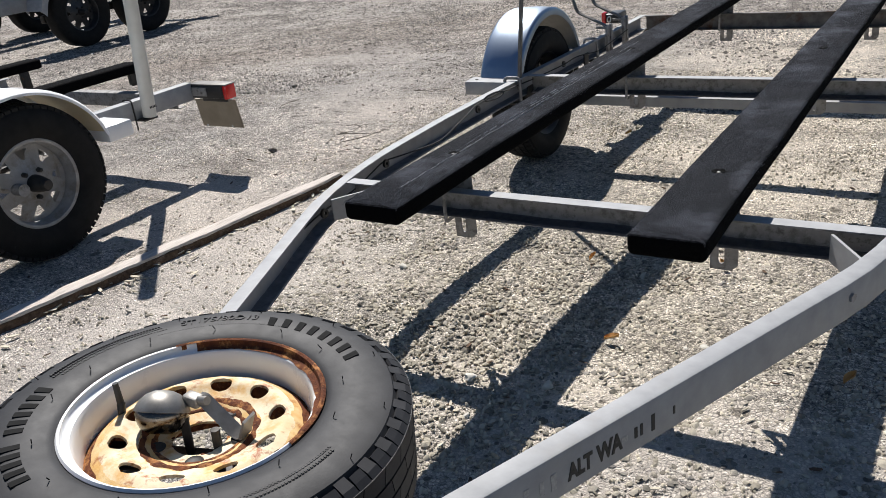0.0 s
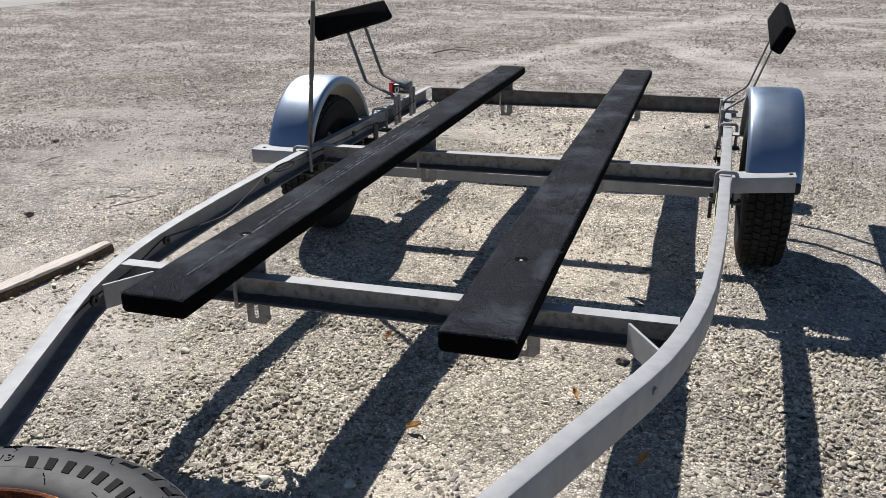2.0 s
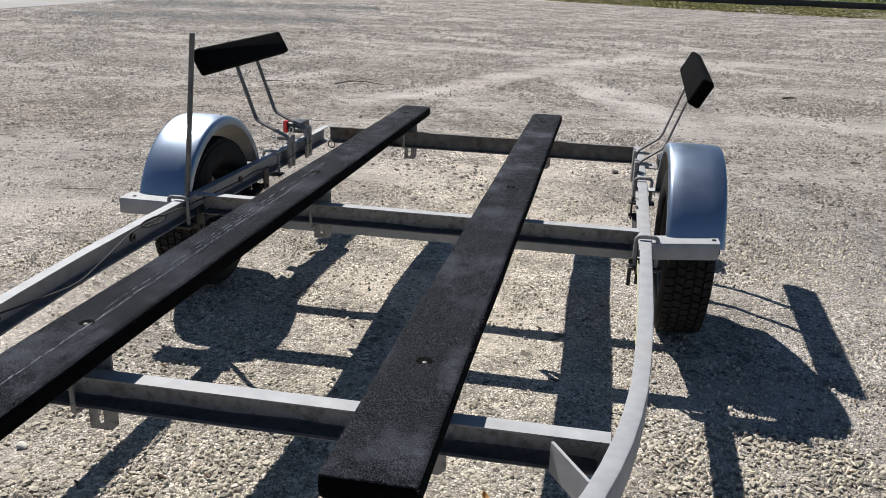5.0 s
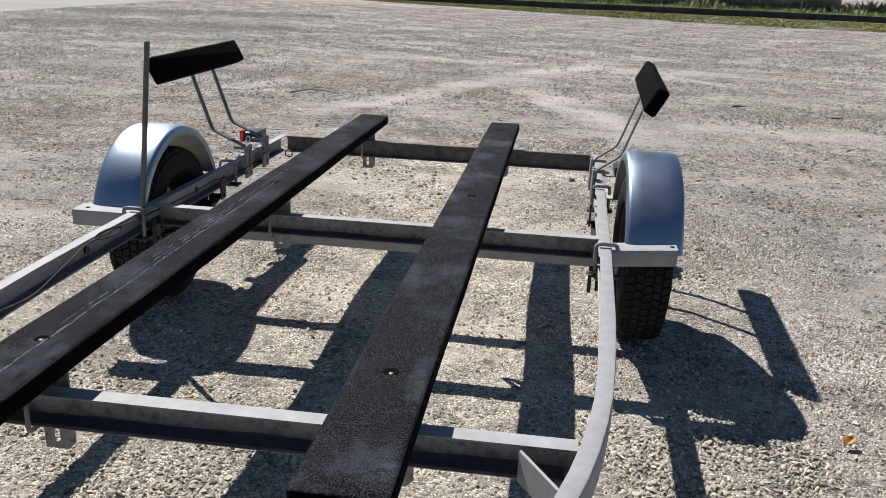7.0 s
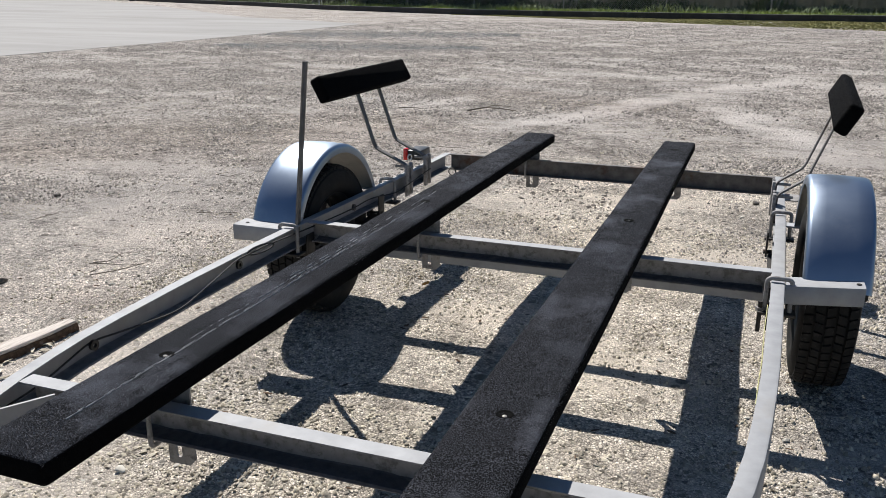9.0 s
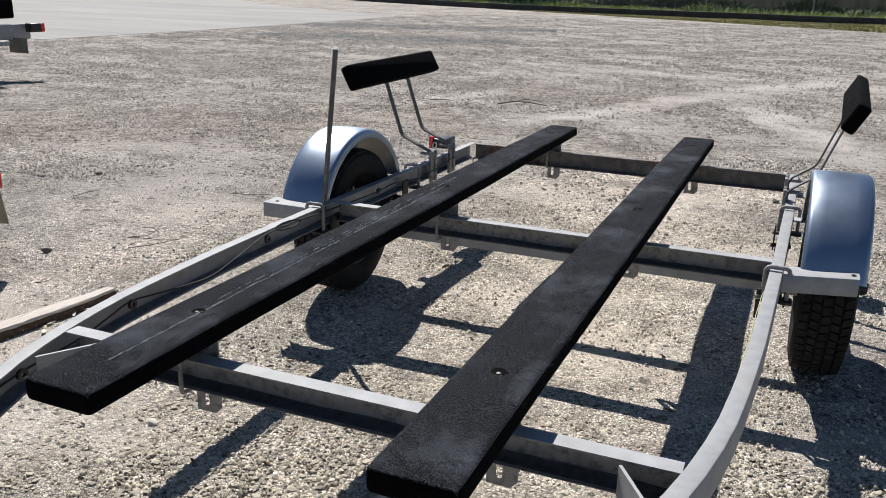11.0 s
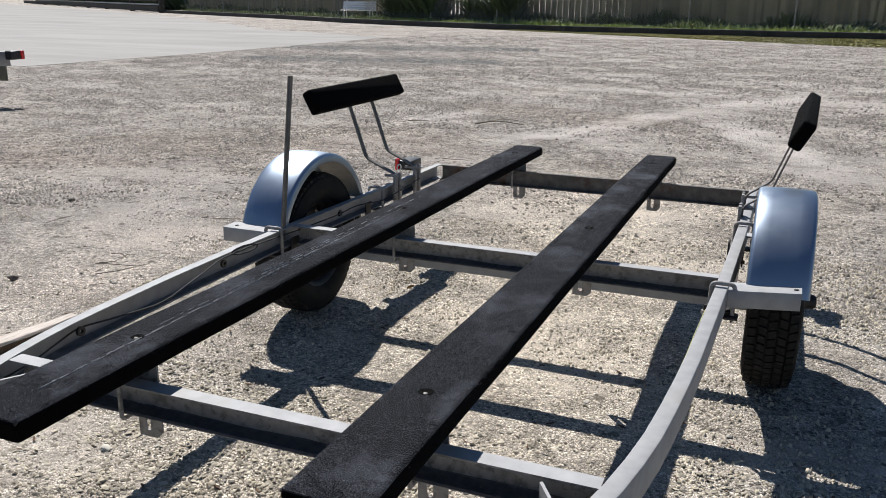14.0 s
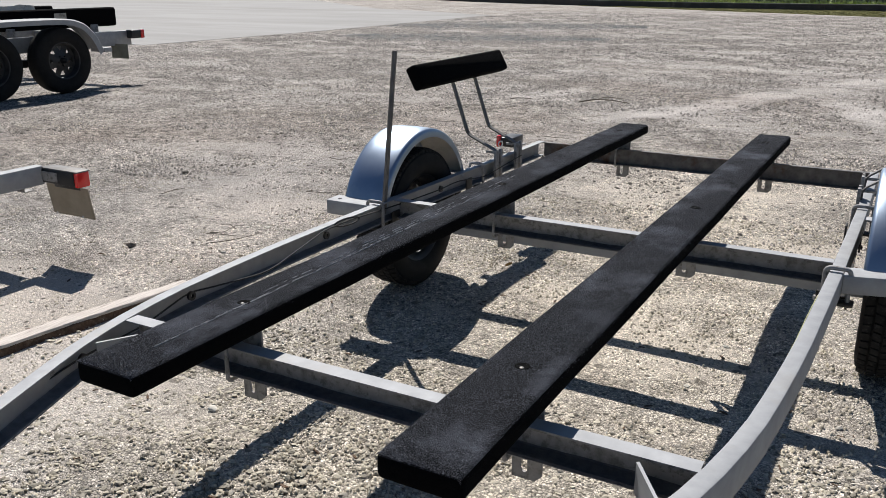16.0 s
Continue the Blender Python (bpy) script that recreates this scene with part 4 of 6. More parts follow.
def trough(line, deep, tall, seed, parent, soil=CHANNEL_DARK):
    """A dark strip along the lower flange of an open channel; line gives its middle and the way to its open side, soil
    its material.
    """
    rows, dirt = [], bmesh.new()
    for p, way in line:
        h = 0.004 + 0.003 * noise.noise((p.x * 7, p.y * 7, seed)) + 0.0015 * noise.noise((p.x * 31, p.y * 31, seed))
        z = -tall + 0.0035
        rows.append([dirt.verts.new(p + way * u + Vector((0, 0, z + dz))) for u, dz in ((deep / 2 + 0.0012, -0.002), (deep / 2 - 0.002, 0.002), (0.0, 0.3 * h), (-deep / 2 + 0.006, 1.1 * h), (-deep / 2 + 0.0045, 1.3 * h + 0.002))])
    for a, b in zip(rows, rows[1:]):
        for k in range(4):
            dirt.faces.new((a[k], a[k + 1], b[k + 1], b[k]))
    return part("trough_dirt", dirt, soil, parent, "dark strip along the channel's lower flange")


def rail_x(y, s=1):
    line = RAIL if s > 0 else RAIL_L
    return float(np.interp(y, [p[1] for p in line], [p[0] for p in line]))


for y0, xl, xr in ((-0.035, -0.672, 0.672), (1.28, -0.739, 0.766), (2.70, -0.729, 0.792)):
    deep, tall = (0.030, 0.080) if y0 > 2 else (0.042, 0.068)
    yc = y0 + 0.023 - deep / 2
    bm = sweep(channel(deep, tall, 0.004, -1), [(xr, yc, ftop(y0) - 0.001), (xl, yc, ftop(y0) - 0.001)])
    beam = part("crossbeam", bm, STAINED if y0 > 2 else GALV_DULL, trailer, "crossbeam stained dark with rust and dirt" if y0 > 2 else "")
    # upward faces take the paler, less mottled steel
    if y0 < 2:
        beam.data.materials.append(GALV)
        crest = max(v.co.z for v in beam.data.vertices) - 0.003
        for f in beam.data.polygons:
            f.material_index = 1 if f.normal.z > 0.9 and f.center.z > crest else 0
    if y0 < 2:
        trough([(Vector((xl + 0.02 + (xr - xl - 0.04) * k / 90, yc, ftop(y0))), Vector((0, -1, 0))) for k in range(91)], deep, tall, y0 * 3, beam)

left_rail = [o for o in trailer.children if o.name.startswith("side_rail") and o.location.x < 0][0]
run = []
for k in range(121):
    y = -1.4 + 4.05 * k / 120
    t = Vector((rail_x(y + 0.01, -1) - rail_x(y - 0.01, -1), 0.02, 0)).normalized()
    way = Vector((t.y, t.x, 0))
    run.append((Vector((-rail_x(y, -1), y, ftop(y))) + way * 0.004, way))
trough(run, 0.036, 0.074, 5.0, left_rail, CHANNEL_GREY)

# corner gussets
for s in (1, -1):
    a, b = Vector((s * 0.572, -0.062)), Vector((s * 0.638, -0.168))
    d = (b - a).normalized()
    part("gusset", sweep([(-0.003, 0), (0.003, 0), (0.003, -0.06), (-0.003, -0.06)], [(*a, ftop(0) - 0.006), (*b, ftop(0) - 0.006)]), GALV, trailer)

# bolts through the tongue rail
for s in (1, -1):
    for y in (-0.285,):
        x = rail_x(y, s)
        m = Matrix.Translation((s * (x + 0.0135), y - 0.005, ftop(y) - 0.03)) @ pose(0, 0, 0, 0, 90, -23 * s)
        part("bolt", moved(lathe([(0.0, -0.005), (0.009, -0.005), (0.009, 0.005), (0.0, 0.005)], 6), m), GALV_DULL, trailer, smooth=0)

# bunks
for cx0, cx1 in ((0.327, 0.353), (-0.343, -0.335)):
    y0, y1 = -0.385, 2.98
    a, b = Vector((cx0, y0, ftop(y0) + 0.088)), Vector((cx1, y1, ftop(y1) + 0.088))
    d = b - a
    turn = d.to_track_quat("Y", "Z").to_matrix().to_4x4()
    bm = bmesh.new()
    bmesh.ops.create_cube(bm, size=1.0, matrix=Matrix.Diagonal((0.150, d.length, 0.047, 1)))
    bmesh.ops.subdivide_edges(bm, edges=[e for e in bm.edges if abs((e.verts[0].co - e.verts[1].co).y) > 1], cuts=60, use_grid_fill=True)
    bmesh.ops.bevel(bm, geom=[e for e in bm.edges if e.calc_face_angle(0) > 1.0], offset=0.013, segments=5, affect="EDGES", profile=0.5)
    for v in bm.verts:
        v.co.x += 0.003 * noise.noise((v.co.y * 2.1, cx0 * 9, 0))
        v.co.z += 0.0025 * noise.noise((v.co.y * 3.0, v.co.x * 12, cx0 * 5))
    m = Matrix.Translation((a + b) / 2 - turn.to_3x3() @ Vector((0, 0, 0.0235))) @ turn
    bunk = part("bunk", moved(bm, m), CARPET_DEEP, trailer, "black carpeted timber bunk, dusty on top, sides darkened for shade")
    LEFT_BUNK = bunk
    # tops get the dusty carpet; the blacker sides carry shade in their colour
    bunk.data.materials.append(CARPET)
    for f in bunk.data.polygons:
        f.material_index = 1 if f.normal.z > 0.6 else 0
    # short upright pile on the top and round the edges, pale fibres standing in for glints
    rng = np.random.default_rng(int(cx0 * 1000) + 900)
    count = 36000
    fy = d.length * (rng.power(1.0, count) ** 1.5 - 0.5)
    edge = rng.uniform(0, 1, count) < 0.12
    fx = np.where(edge, np.sign(rng.uniform(-1, 1, count)) * rng.uniform(0.064, 0.0745, count), rng.uniform(-0.068, 0.068, count))
    fz = 0.0225 - np.where(np.abs(fx) > 0.063, (np.abs(fx) - 0.063) ** 2 * 75, 0.0)
    root = np.stack([fx, fy, fz], -1)
    turn_a, tall = rng.uniform(0, 6.28, count), rng.uniform(0.0012, 0.0034, count)
    wide = np.stack([np.cos(turn_a), np.sin(turn_a), np.zeros(count)], -1) * 0.0004
    tip = root + np.stack([rng.normal(0, 0.0013, count) + fx * 0.012, rng.normal(0, 0.0013, count), tall], -1)
    v = np.stack([root - wide, root + wide, tip], 1).reshape(-1, 3)
    me = bpy.data.meshes.new("carpet_nap")
    me.from_pydata(v.tolist(), [], np.arange(count * 3).reshape(-1, 3).tolist())
    me.materials.append(FIBRE)
    pile = tagged(new("carpet_nap", me), "short black carpet fibres, some pale for glints", kind="stuff")
    pile.parent = bunk
    pile.matrix_local = Matrix.Translation(-AT[bunk.name]) @ m
    for y in (0.0, 1.355, 2.72):
        x = cx0 + (cx1 - cx0) * (y - y0) / (y1 - y0)
        mm = Matrix.Translation((x, y, ftop(y) + 0.0885))
        # raised black disc stands in for the dark depth of the bolt hole
        part("bolt_hole", moved(lathe([(0.0, 0.0010), (0.0105, 0.0010), (0.0130, 0.0018), (0.0160, 0.0004)], 24), mm), HOLE_BLACK, bunk)
        # the nearest heads are paler, putting the hole's glint into their colour
        part("bolt_head", moved(lathe([(0.0, 0.0026), (0.0028, 0.0022), (0.0042, 0.0012)], 12), mm @ Matrix.Translation((0.001, -0.0065, 0))), LOCK if y == 0 else DARK, bunk)


# pale broken lines where the carpet's nap is parted
rng = random.Random(19)
dashes = []
for y0, y1, off0, off1, gap in ((-0.27, 1.32, 0.013, 0.003, 0.4), (-0.24, 1.1, 0.010, 0.000, 1.6), (0.08, 1.0, -0.007, -0.011, 1.5), (0.5, 1.6, -0.022, -0.02, 3.0)):
    y = y0
    while y < y1:
        ln = rng.uniform(0.008, 0.05)
        u = (y - y0) / (y1 - y0)
        pts, w, drift = [], rng.uniform(0.0005, 0.0012), rng.uniform(-0.03, 0.03)
        for k in range(5):
            yy = y + ln * k / 4
            x = -0.343 + 0.008 * (yy + 0.385) / 3.365 + off0 + (off1 - off0) * u + 0.003 * noise.noise((yy * 9, y0, 0)) + drift * (yy - y)
            pts.append((x, yy, ftop(yy) + 0.0890))
        dashes.append(sweep([(-w, -0.0015), (-w * 0.5, 0.0012), (w * 0.5, 0.0012), (w, -0.0015)], pts))
        y += ln + rng.uniform(0.002, 0.03) * gap
tagged(part("scuff_mark", joined(*dashes), SCUFF, LEFT_BUNK, "pale broken scuff lines"), kind="stuff")


def bracket(x, y, z_low):
    """Slotted bunk bracket behind a crossbeam, with a U-bolt round the beam."""
    top = ftop(y) + 0.044
    h, w = top - z_low, 0.062
    bm = bmesh.new()
    outline = [(-w / 2, h), (-w / 2, 0.0), (w / 2 - 0.014, 0.0), (w / 2, 0.014), (w / 2, h)]
    slot = [(-0.006 + 0.007 * math.cos(a), zz + 0.007 * math.sin(a)) for zz, span in ((0.062, (0, math.pi)), (0.022, (math.pi, 2 * math.pi))) for a in [span[0] + (span[1] - span[0]) * k / 6 for k in range(7)]]
    o = [bm.verts.new((px, 0, pz)) for px, pz in outline]
    q = [bm.verts.new((px, 0, pz)) for px, pz in slot]
    edges = [bm.edges.new((r[i], r[(i + 1) % len(r)])) for r in (o, q) for i in range(len(r))]
    bmesh.ops.triangle_fill(bm, use_beauty=True, edges=edges, use_dissolve=False)
    bad = [f for f in bm.faces if all(v in q for v in f.verts)]
    bmesh.ops.delete(bm, geom=bad, context="FACES_ONLY")
    thicken(bm, 0.005)
    foot = box(w, 0.05, 0.005, pose(0, -0.025, h - 0.003), 0.001, 1)
    m = Matrix.Translation((x, y, z_low))
    br = part("bunk_bracket", moved(joined(bm, foot), m), GALV_DULL, trailer, "slotted galvanised bracket")
    xu, yf, zt, zb = x - w / 2 + 0.008, y - 0.062, ftop(y) + 0.006, ftop(y) - 0.082
    part("u_bolt", tube(rounded([(xu, y + 0.012, zt), (xu, yf, zt), (xu, yf, zb), (xu, y + 0.012, zb)], 0.012), 0.005, 8), GALV_DULL, br)


for y, xs, zl in ((0.004, (0.345, -0.33), 0.302), (1.318, (0.337, -0.303), 0.297), (2.735, (0.366, -0.310), 0.270)):
    for x in xs:
        bracket(x, y, zl)

# axle, springs and mudguard steps
WY, WZ, WX = 1.555, 0.300, 0.938
WL = 0.856
part("axle", sweep([(-0.02, 0.02), (0.02, 0.02), (0.02, -0.02), (-0.02, -0.02)], [(-0.80, 1.555, 0.264), (0.86, 1.555, 0.264)]), GALV, trailer, "square galvanised axle beam")
for s in (1, -1):
    arc = [(s * (0.79 if s > 0 else 0.755), WY - 0.30 + 0.6 * k / 16, 0.315 - 0.05 * math.sin(math.pi * k / 16)) for k in range(17)]
    for k, (cut, dz) in enumerate(((0, 0.0), (2, 0.009), (4, 0.018))):
        part("spring_leaf", sweep([(-0.02, 0.004), (0.02, 0.004), (0.02, -0.004), (-0.02, -0.004)], [(x, y, z + dz) for x, y, z in arc[cut:17 - cut]]), DARK, trailer)
    for dy in (-0.30, 0.30):
        hx = arc[0][0]
        part("spring_hanger", joined(box(0.006, 0.05, 0.09, pose(hx - 0.026, WY + dy, 0.35), 0.001), box(0.006, 0.05, 0.09, pose(hx + 0.026, WY + dy, 0.35), 0.001),
                                     tube([(hx - 0.035, WY + dy, 0.318), (hx + 0.035, WY + dy, 0.318)], 0.008, 8)), DARK, trailer)
    step = part("mudguard_step", sweep(channel(0.08, 0.055, 0.004, 1), [(s * 1.0, 1.2, ftop(1.2) + 0.013), (s * (rail_x(1.2) + 0.0145), 1.2, ftop(1.2) - 0.004)] if s > 0 else
                                       [(-rail_x(1.2, -1) - 0.0145, 1.2, ftop(1.2) - 0.004), (-0.975, 1.2, ftop(1.2) - 0.004)]), GALV, trailer)
    part("bolt", moved(lathe([(0, 0.003), (0.006, 0.002), (0.007, 0)], 10), Matrix.Translation((s * 0.96 + 0.025, 1.19, ftop(1.2) + (0.013 if s > 0 else -0.003)))), DARK, step)
    rx = rail_x(1.9, s) + 0.012
    part("mudguard_rear_bracket", box(0.19, 0.05, 0.006, pose(s * (rx + 0.09), 1.885, 0.415), 0.001), GALV, trailer)
    for y in (1.17, 1.98):
        x, z = rail_x(y, s), ftop(y)
        part("rail_u_bolt", tube(rounded([(s * (x - 0.033), y, z - 0.10), (s * (x - 0.033), y, z + 0.011), (s * (x + 0.033), y, z + 0.011), (s * (x + 0.033), y, z - 0.10)], 0.016), 0.0065, 10), GALV_DULL, trailer)
        part("clamp_plate", box(0.10, 0.05, 0.008, pose(s * x, y, z - 0.088), 0.002), DARK, trailer)


def fender(s):
    """A rounded pressed mudguard over one wheel."""
    R, x0, x1 = (0.362, 0.846, 1.026) if s > 0 else (0.352, 0.762, 0.945)
    lip = 0.034
    prof = [(x0, -lip), (x0, -0.014), (x0 + 0.004, -0.005), (x0 + 0.013, -0.001), (x0 + 0.05, 0.001), ((x0 + x1) / 2, 0.002), (x1 - 0.05, 0.001), (x1 - 0.013, -0.001), (x1 - 0.004, -0.005), (x1, -0.014), (x1, -lip)]
    bm = bmesh.new()
    rings = []
    for k in range(49):
        a = radians(18 + 144 * k / 48)
        rings.append([bm.verts.new((s * x, WY - (R + d) * math.cos(a), WZ + (R + d) * math.sin(a))) for x, d in prof])
    for a, b in zip(rings, rings[1:]):
        for k in range(len(prof) - 1):
            bm.faces.new((a[k], b[k], b[k + 1], a[k + 1]))
    thicken(bm, 0.002)
    guard = part("mudguard", bm, FENDER, trailer, "smooth shiny zinc mudguard", 50)
    # inner shell added; light bounced off the ground is put into its beige
    bm = bmesh.new()
    rings = [[bm.verts.new((s * x, WY - (R - 0.005) * math.cos(a), WZ + (R - 0.005) * math.sin(a))) for x in (x0 + 0.005, x1 - 0.005)] for a in [radians(19 + 142 * k / 48) for k in range(49)]]
    for a, b in zip(rings, rings[1:]):
        bm.faces.new((a[0], b[0], b[1], a[1]))
    thicken(bm, 0.0015)
    part("guard_lining", bm, UNDER_BEIGE, guard, "beige underside with ground light put into its colour")
    return guard


def road_wheel(parent, centre, R, rim, half, disc_mat, turn, tread=True):
    """A wheel whose outer face looks along the turned z axis: the disc, with tyre, rim and hub."""
    m = Matrix.Translation(centre) @ turn
    dish = lambda r: half * 0.35 + 0.02 * math.cos(min(r / (rim * 0.8), 1) * math.pi)  # noqa: E731
    disc = wheel_disc(0.03, rim - 0.012, 8, lambda u: 0.09 + 0.17 * u, rim * 0.56, rim * 0.80, dish, 0.004)
    wheel = part("wheel", moved(disc, m), disc_mat, parent)
    part("tyre", moved(tyre_body(R, rim, half), m), RUBBER, wheel, "black tyre with block tread")
    if tread:
        part("tread", moved(tread_blocks(R, half, 62, ((-0.86, -0.58, 0.0), (-0.50, -0.22, 0.5), (-0.14, 0.14, 0.0), (0.22, 0.50, 0.5), (0.58, 0.86, 0.0))), m), RUBBER_TREAD, wheel, smooth=0)
    barrel = lathe([(rim + 0.008, half * 0.80), (rim + 0.002, half * 0.83), (rim - 0.006, half * 0.80), (rim - 0.008, half * 0.55), (rim - 0.014, half * 0.45), (rim - 0.016, -half * 0.45),
                    (rim - 0.008, -half * 0.7), (rim + 0.006, -half * 0.80), (rim - 0.002, -half * 0.6), (rim + 0.0, half * 0.5)], 48, True)
    part("rim", moved(barrel, m), disc_mat, wheel)
    hz = dish(0.04)
    part("hub_cap", moved(lathe([(0.036, hz - 0.03), (0.034, hz + 0.02), (0.030, hz + 0.045), (0.026, hz + 0.05), (0.024, hz + 0.075), (0.018, hz + 0.085), (0.0, hz + 0.087)], 24), m), DARK, wheel)
    for k in range(5):
        a = 2 * math.pi * k / 5
        mm = m @ Matrix.Translation((0.054 * math.cos(a), 0.054 * math.sin(a), hz))
        part("wheel_nut", moved(lathe([(0.011, -0.004), (0.010, 0.012), (0.006, 0.018), (0.0, 0.019)], 6), mm), DARK, wheel, smooth=0)
    return wheel


for s in (1, -1):
    fender(s)
    road_wheel(trailer, (WX if s > 0 else -WL, WY, 0.286 if s < 0 else 0.297), 0.286 if s < 0 else 0.297, 0.174, 0.082, SILVER_DARK, pose(0, 0, 0, 0, 90 * s, 0))

# guide pads
for s in (1, -1):
    near, far = (Vector((0.961, 1.79, 0.804)), Vector((0.997, 2.65, 0.824))) if s > 0 else (Vector((-0.961, 1.79, 0.817)), Vector((-0.957, 2.65, 0.822)))
    m = Matrix.Translation((near + far) / 2) @ (far - near).to_track_quat("Y", "Z").to_matrix().to_4x4() @ pose(0, 0, 0, 0, 28 * s, 0)
    bm = box(0.05, (far - near).length, 0.105, None, 0.012, 3)
    pad = part("guide_pad", moved(bm, m), CARPET_DEEP, trailer, "black carpeted guide pad")
    for y in (2.15, 2.375):
        xb = 0.79 if s > 0 else 0.735
        pts = [(s * xb, y, 0.35), (s * xb, y, 0.462), (s * 0.885, y, 0.53), (s * 0.975, y, 0.79)]
        bm = bmesh.new()
        path = rounded(pts, 0.02, 3)
        rings = []
        for i, p in enumerate(path):
            d = path[min(i + 1, len(path) - 1)] - path[max(i - 1, 0)]
            o = Vector((d.z, 0, -d.x)).normalized() * 0.0032
            rings.append([bm.verts.new(p + o * u + Vector((0, 0.0125 * v, 0))) for u, v in ((1, 1), (1, -1), (-1, -1), (-1, 1))])
        for a, b in zip(rings, rings[1:]):
            for k in range(4):
                bm.faces.new((a[k], a[(k + 1) % 4], b[(k + 1) % 4], b[k]))
        bm.faces.new(rings[0][::-1])
        bm.faces.new(rings[-1])
        part("pad_post", bm, DULL_BAR, trailer, "bent flat steel bar", 20)
        part("pad_clamp", joined(box(0.012, 0.03, 0.14, pose(s * (xb - 0.01), y - 0.025, 0.40), 0.002), box(0.012, 0.02, 0.14, pose(s * (xb - 0.01), y + 0.022, 0.40), 0.002),
                                 tube([(s * (xb - 0.015), y, 0.455), (s * (xb + 0.055), y, 0.455)], 0.006, 8)), GALV_DULL, trailer)

# upright marker pole
part("marker_pole", box(0.012, 0.019, 0.60, Matrix.Translation((-0.730, 1.222, 0.685)) @ pose(0, 0, 0, 0, 5.9, 0), 0.002, 1), DULL_BAR, trailer, "thin upright square steel pole")

# tail lamps at the rear of the rails
for s in (1, -1):
    xl = 0.83 if s < 0 else 0.93
    lamp = part("tail_lamp", box(0.075, 0.13, 0.046, pose(s * xl, 2.52, 0.444 if s < 0 else 0.39), 0.005), BLACK, trailer)
    part("lens", box(0.020, 0.05, 0.056, pose(s * (xl + 0.038), 2.472 if s < 0 else 2.60, 0.447 if s < 0 else 0.393), 0.003), RED, lamp, "red lens")
    part("lamp_bracket", box(0.06 if s < 0 else 0.19, 0.12, 0.005, pose(s * (xl - (0.01 if s < 0 else 0.05)), 2.56, 0.414 if s < 0 else 0.36), 0.001), GALV_DULL, trailer)

# lighting cable along the left rail
part("cable", tube(rounded([(-0.60, -0.42, 0.41), (-0.655, -0.20, 0.415), (-0.70, 0.02, 0.40), (-0.722, 0.20, 0.425), (-0.715, 0.28, 0.415), (-0.69, 0.48, 0.40), (-0.712, 0.70, 0.425), (-0.735, 0.82, 0.432),
                            (-0.72, 0.90, 0.438), (-0.735, 0.98, 0.43), (-0.735, 1.30, 0.41), (-0.73, 1.60, 0.40), (-0.73, 1.75, 0.405), (-0.70, 1.95, 0.385), (-0.72, 2.4, 0.40)], 0.06), 0.0025, 6), CABLE, trailer)
part("cable_loop", tube([(-0.72 + 0.03 * math.cos(a) * 0.4, 0.93 + 0.055 * math.cos(a), 0.436 + 0.012 * math.sin(a)) for a in [2 * math.pi * k / 20 for k in range(21)]], 0.003, 6), CABLE, trailer)
for y in (0.20, 0.84, 1.62, -0.21):
    x = rail_x(y, -1) - 0.018
    part("cable_clip", moved(lathe([(0.006, -0.004), (0.013, -0.004), (0.013, 0.004), (0.006, 0.004)], 14, True), Matrix.Translation((-x + 0.002, y, ftop(y) - 0.03)) @ pose(0, 0, 0, 0, 90, 0)), BLACK, trailer)

# loose wire hanging from the inside of the rail, clamp bolts and split rings
part("trailer_wire", tube(rounded([(0.772, 1.13, 0.31), (0.778, 1.12, 0.35), (0.760, 1.10, 0.345), (0.758, 1.08, 0.40)] + [(rail_x(y) - 0.0250 - d, y, ftop(y) - 0.012) for y, d in ((0.98, 0.001), (0.80, 0.002), (0.62, 0.0), (0.50, 0.0), (0.40, -0.002))], 0.03), 0.0010, 6), YELLOW, trailer, "loose yellow-green wire")
for x, z0 in ((0.742, 0.285), (0.766, 0.292)):
    part("clamp_bolt", tube([(x, 1.165, z0), (x, 1.165, 0.36), (x, 1.165, 0.375)], 0.006, 8), DARK, trailer)
    part("clamp_nut", moved(lathe([(0.0, -0.006), (0.012, -0.006), (0.012, 0.006), (0.0, 0.006)], 6), Matrix.Translation((x, 1.165, 0.352))), GALV_DULL, trailer, smooth=0)
for x, y, z, r, turn, mt in ((-0.760, 2.243, 0.478, 0.013, 70, STEEL), (-0.735, 2.407, 0.452, 0.013, 80, STEEL), (-0.714, 2.69, 0.326, 0.018, 0, DARK)):
    part("split_ring", tube([Vector((x, y, z)) + Vector((r * math.cos(a) * math.cos(radians(turn)), r * math.cos(a) * math.sin(radians(turn)), r * math.sin(a))) for a in [2 * math.pi * k / 18 for k in range(19)]], 0.003, 6), mt, trailer)

# lettering on the tongue rail
d = (Vector((0.533, -0.50)) - Vector((0.298, -1.06))).normalized()


def on_rail(y, low):
    x = 0.298 + (y + 1.06) * d.x / d.y
    n = Vector((d.y, -d.x))
    p = Vector((x, y)) + n * 0.0145
    m = Matrix.Identity(4)
    m.col[0], m.col[1], m.col[2], m.col[3] = (d.x, d.y, -0.005, 0), (0, 0, 1, 0), (n.x, n.y, 0, 0), (p.x, p.y, ftop(y) - low, 1)
    return m


for text, y, size in (("ALT", -0.930, 0.036), ("WA", -0.879, 0.040)):
    part("rail_lettering", moved(letters(text, size, 0.001, 0.72, 0.0016), on_rail(y, 0.052)), INK, trailer, "worn black capital letters", 0)
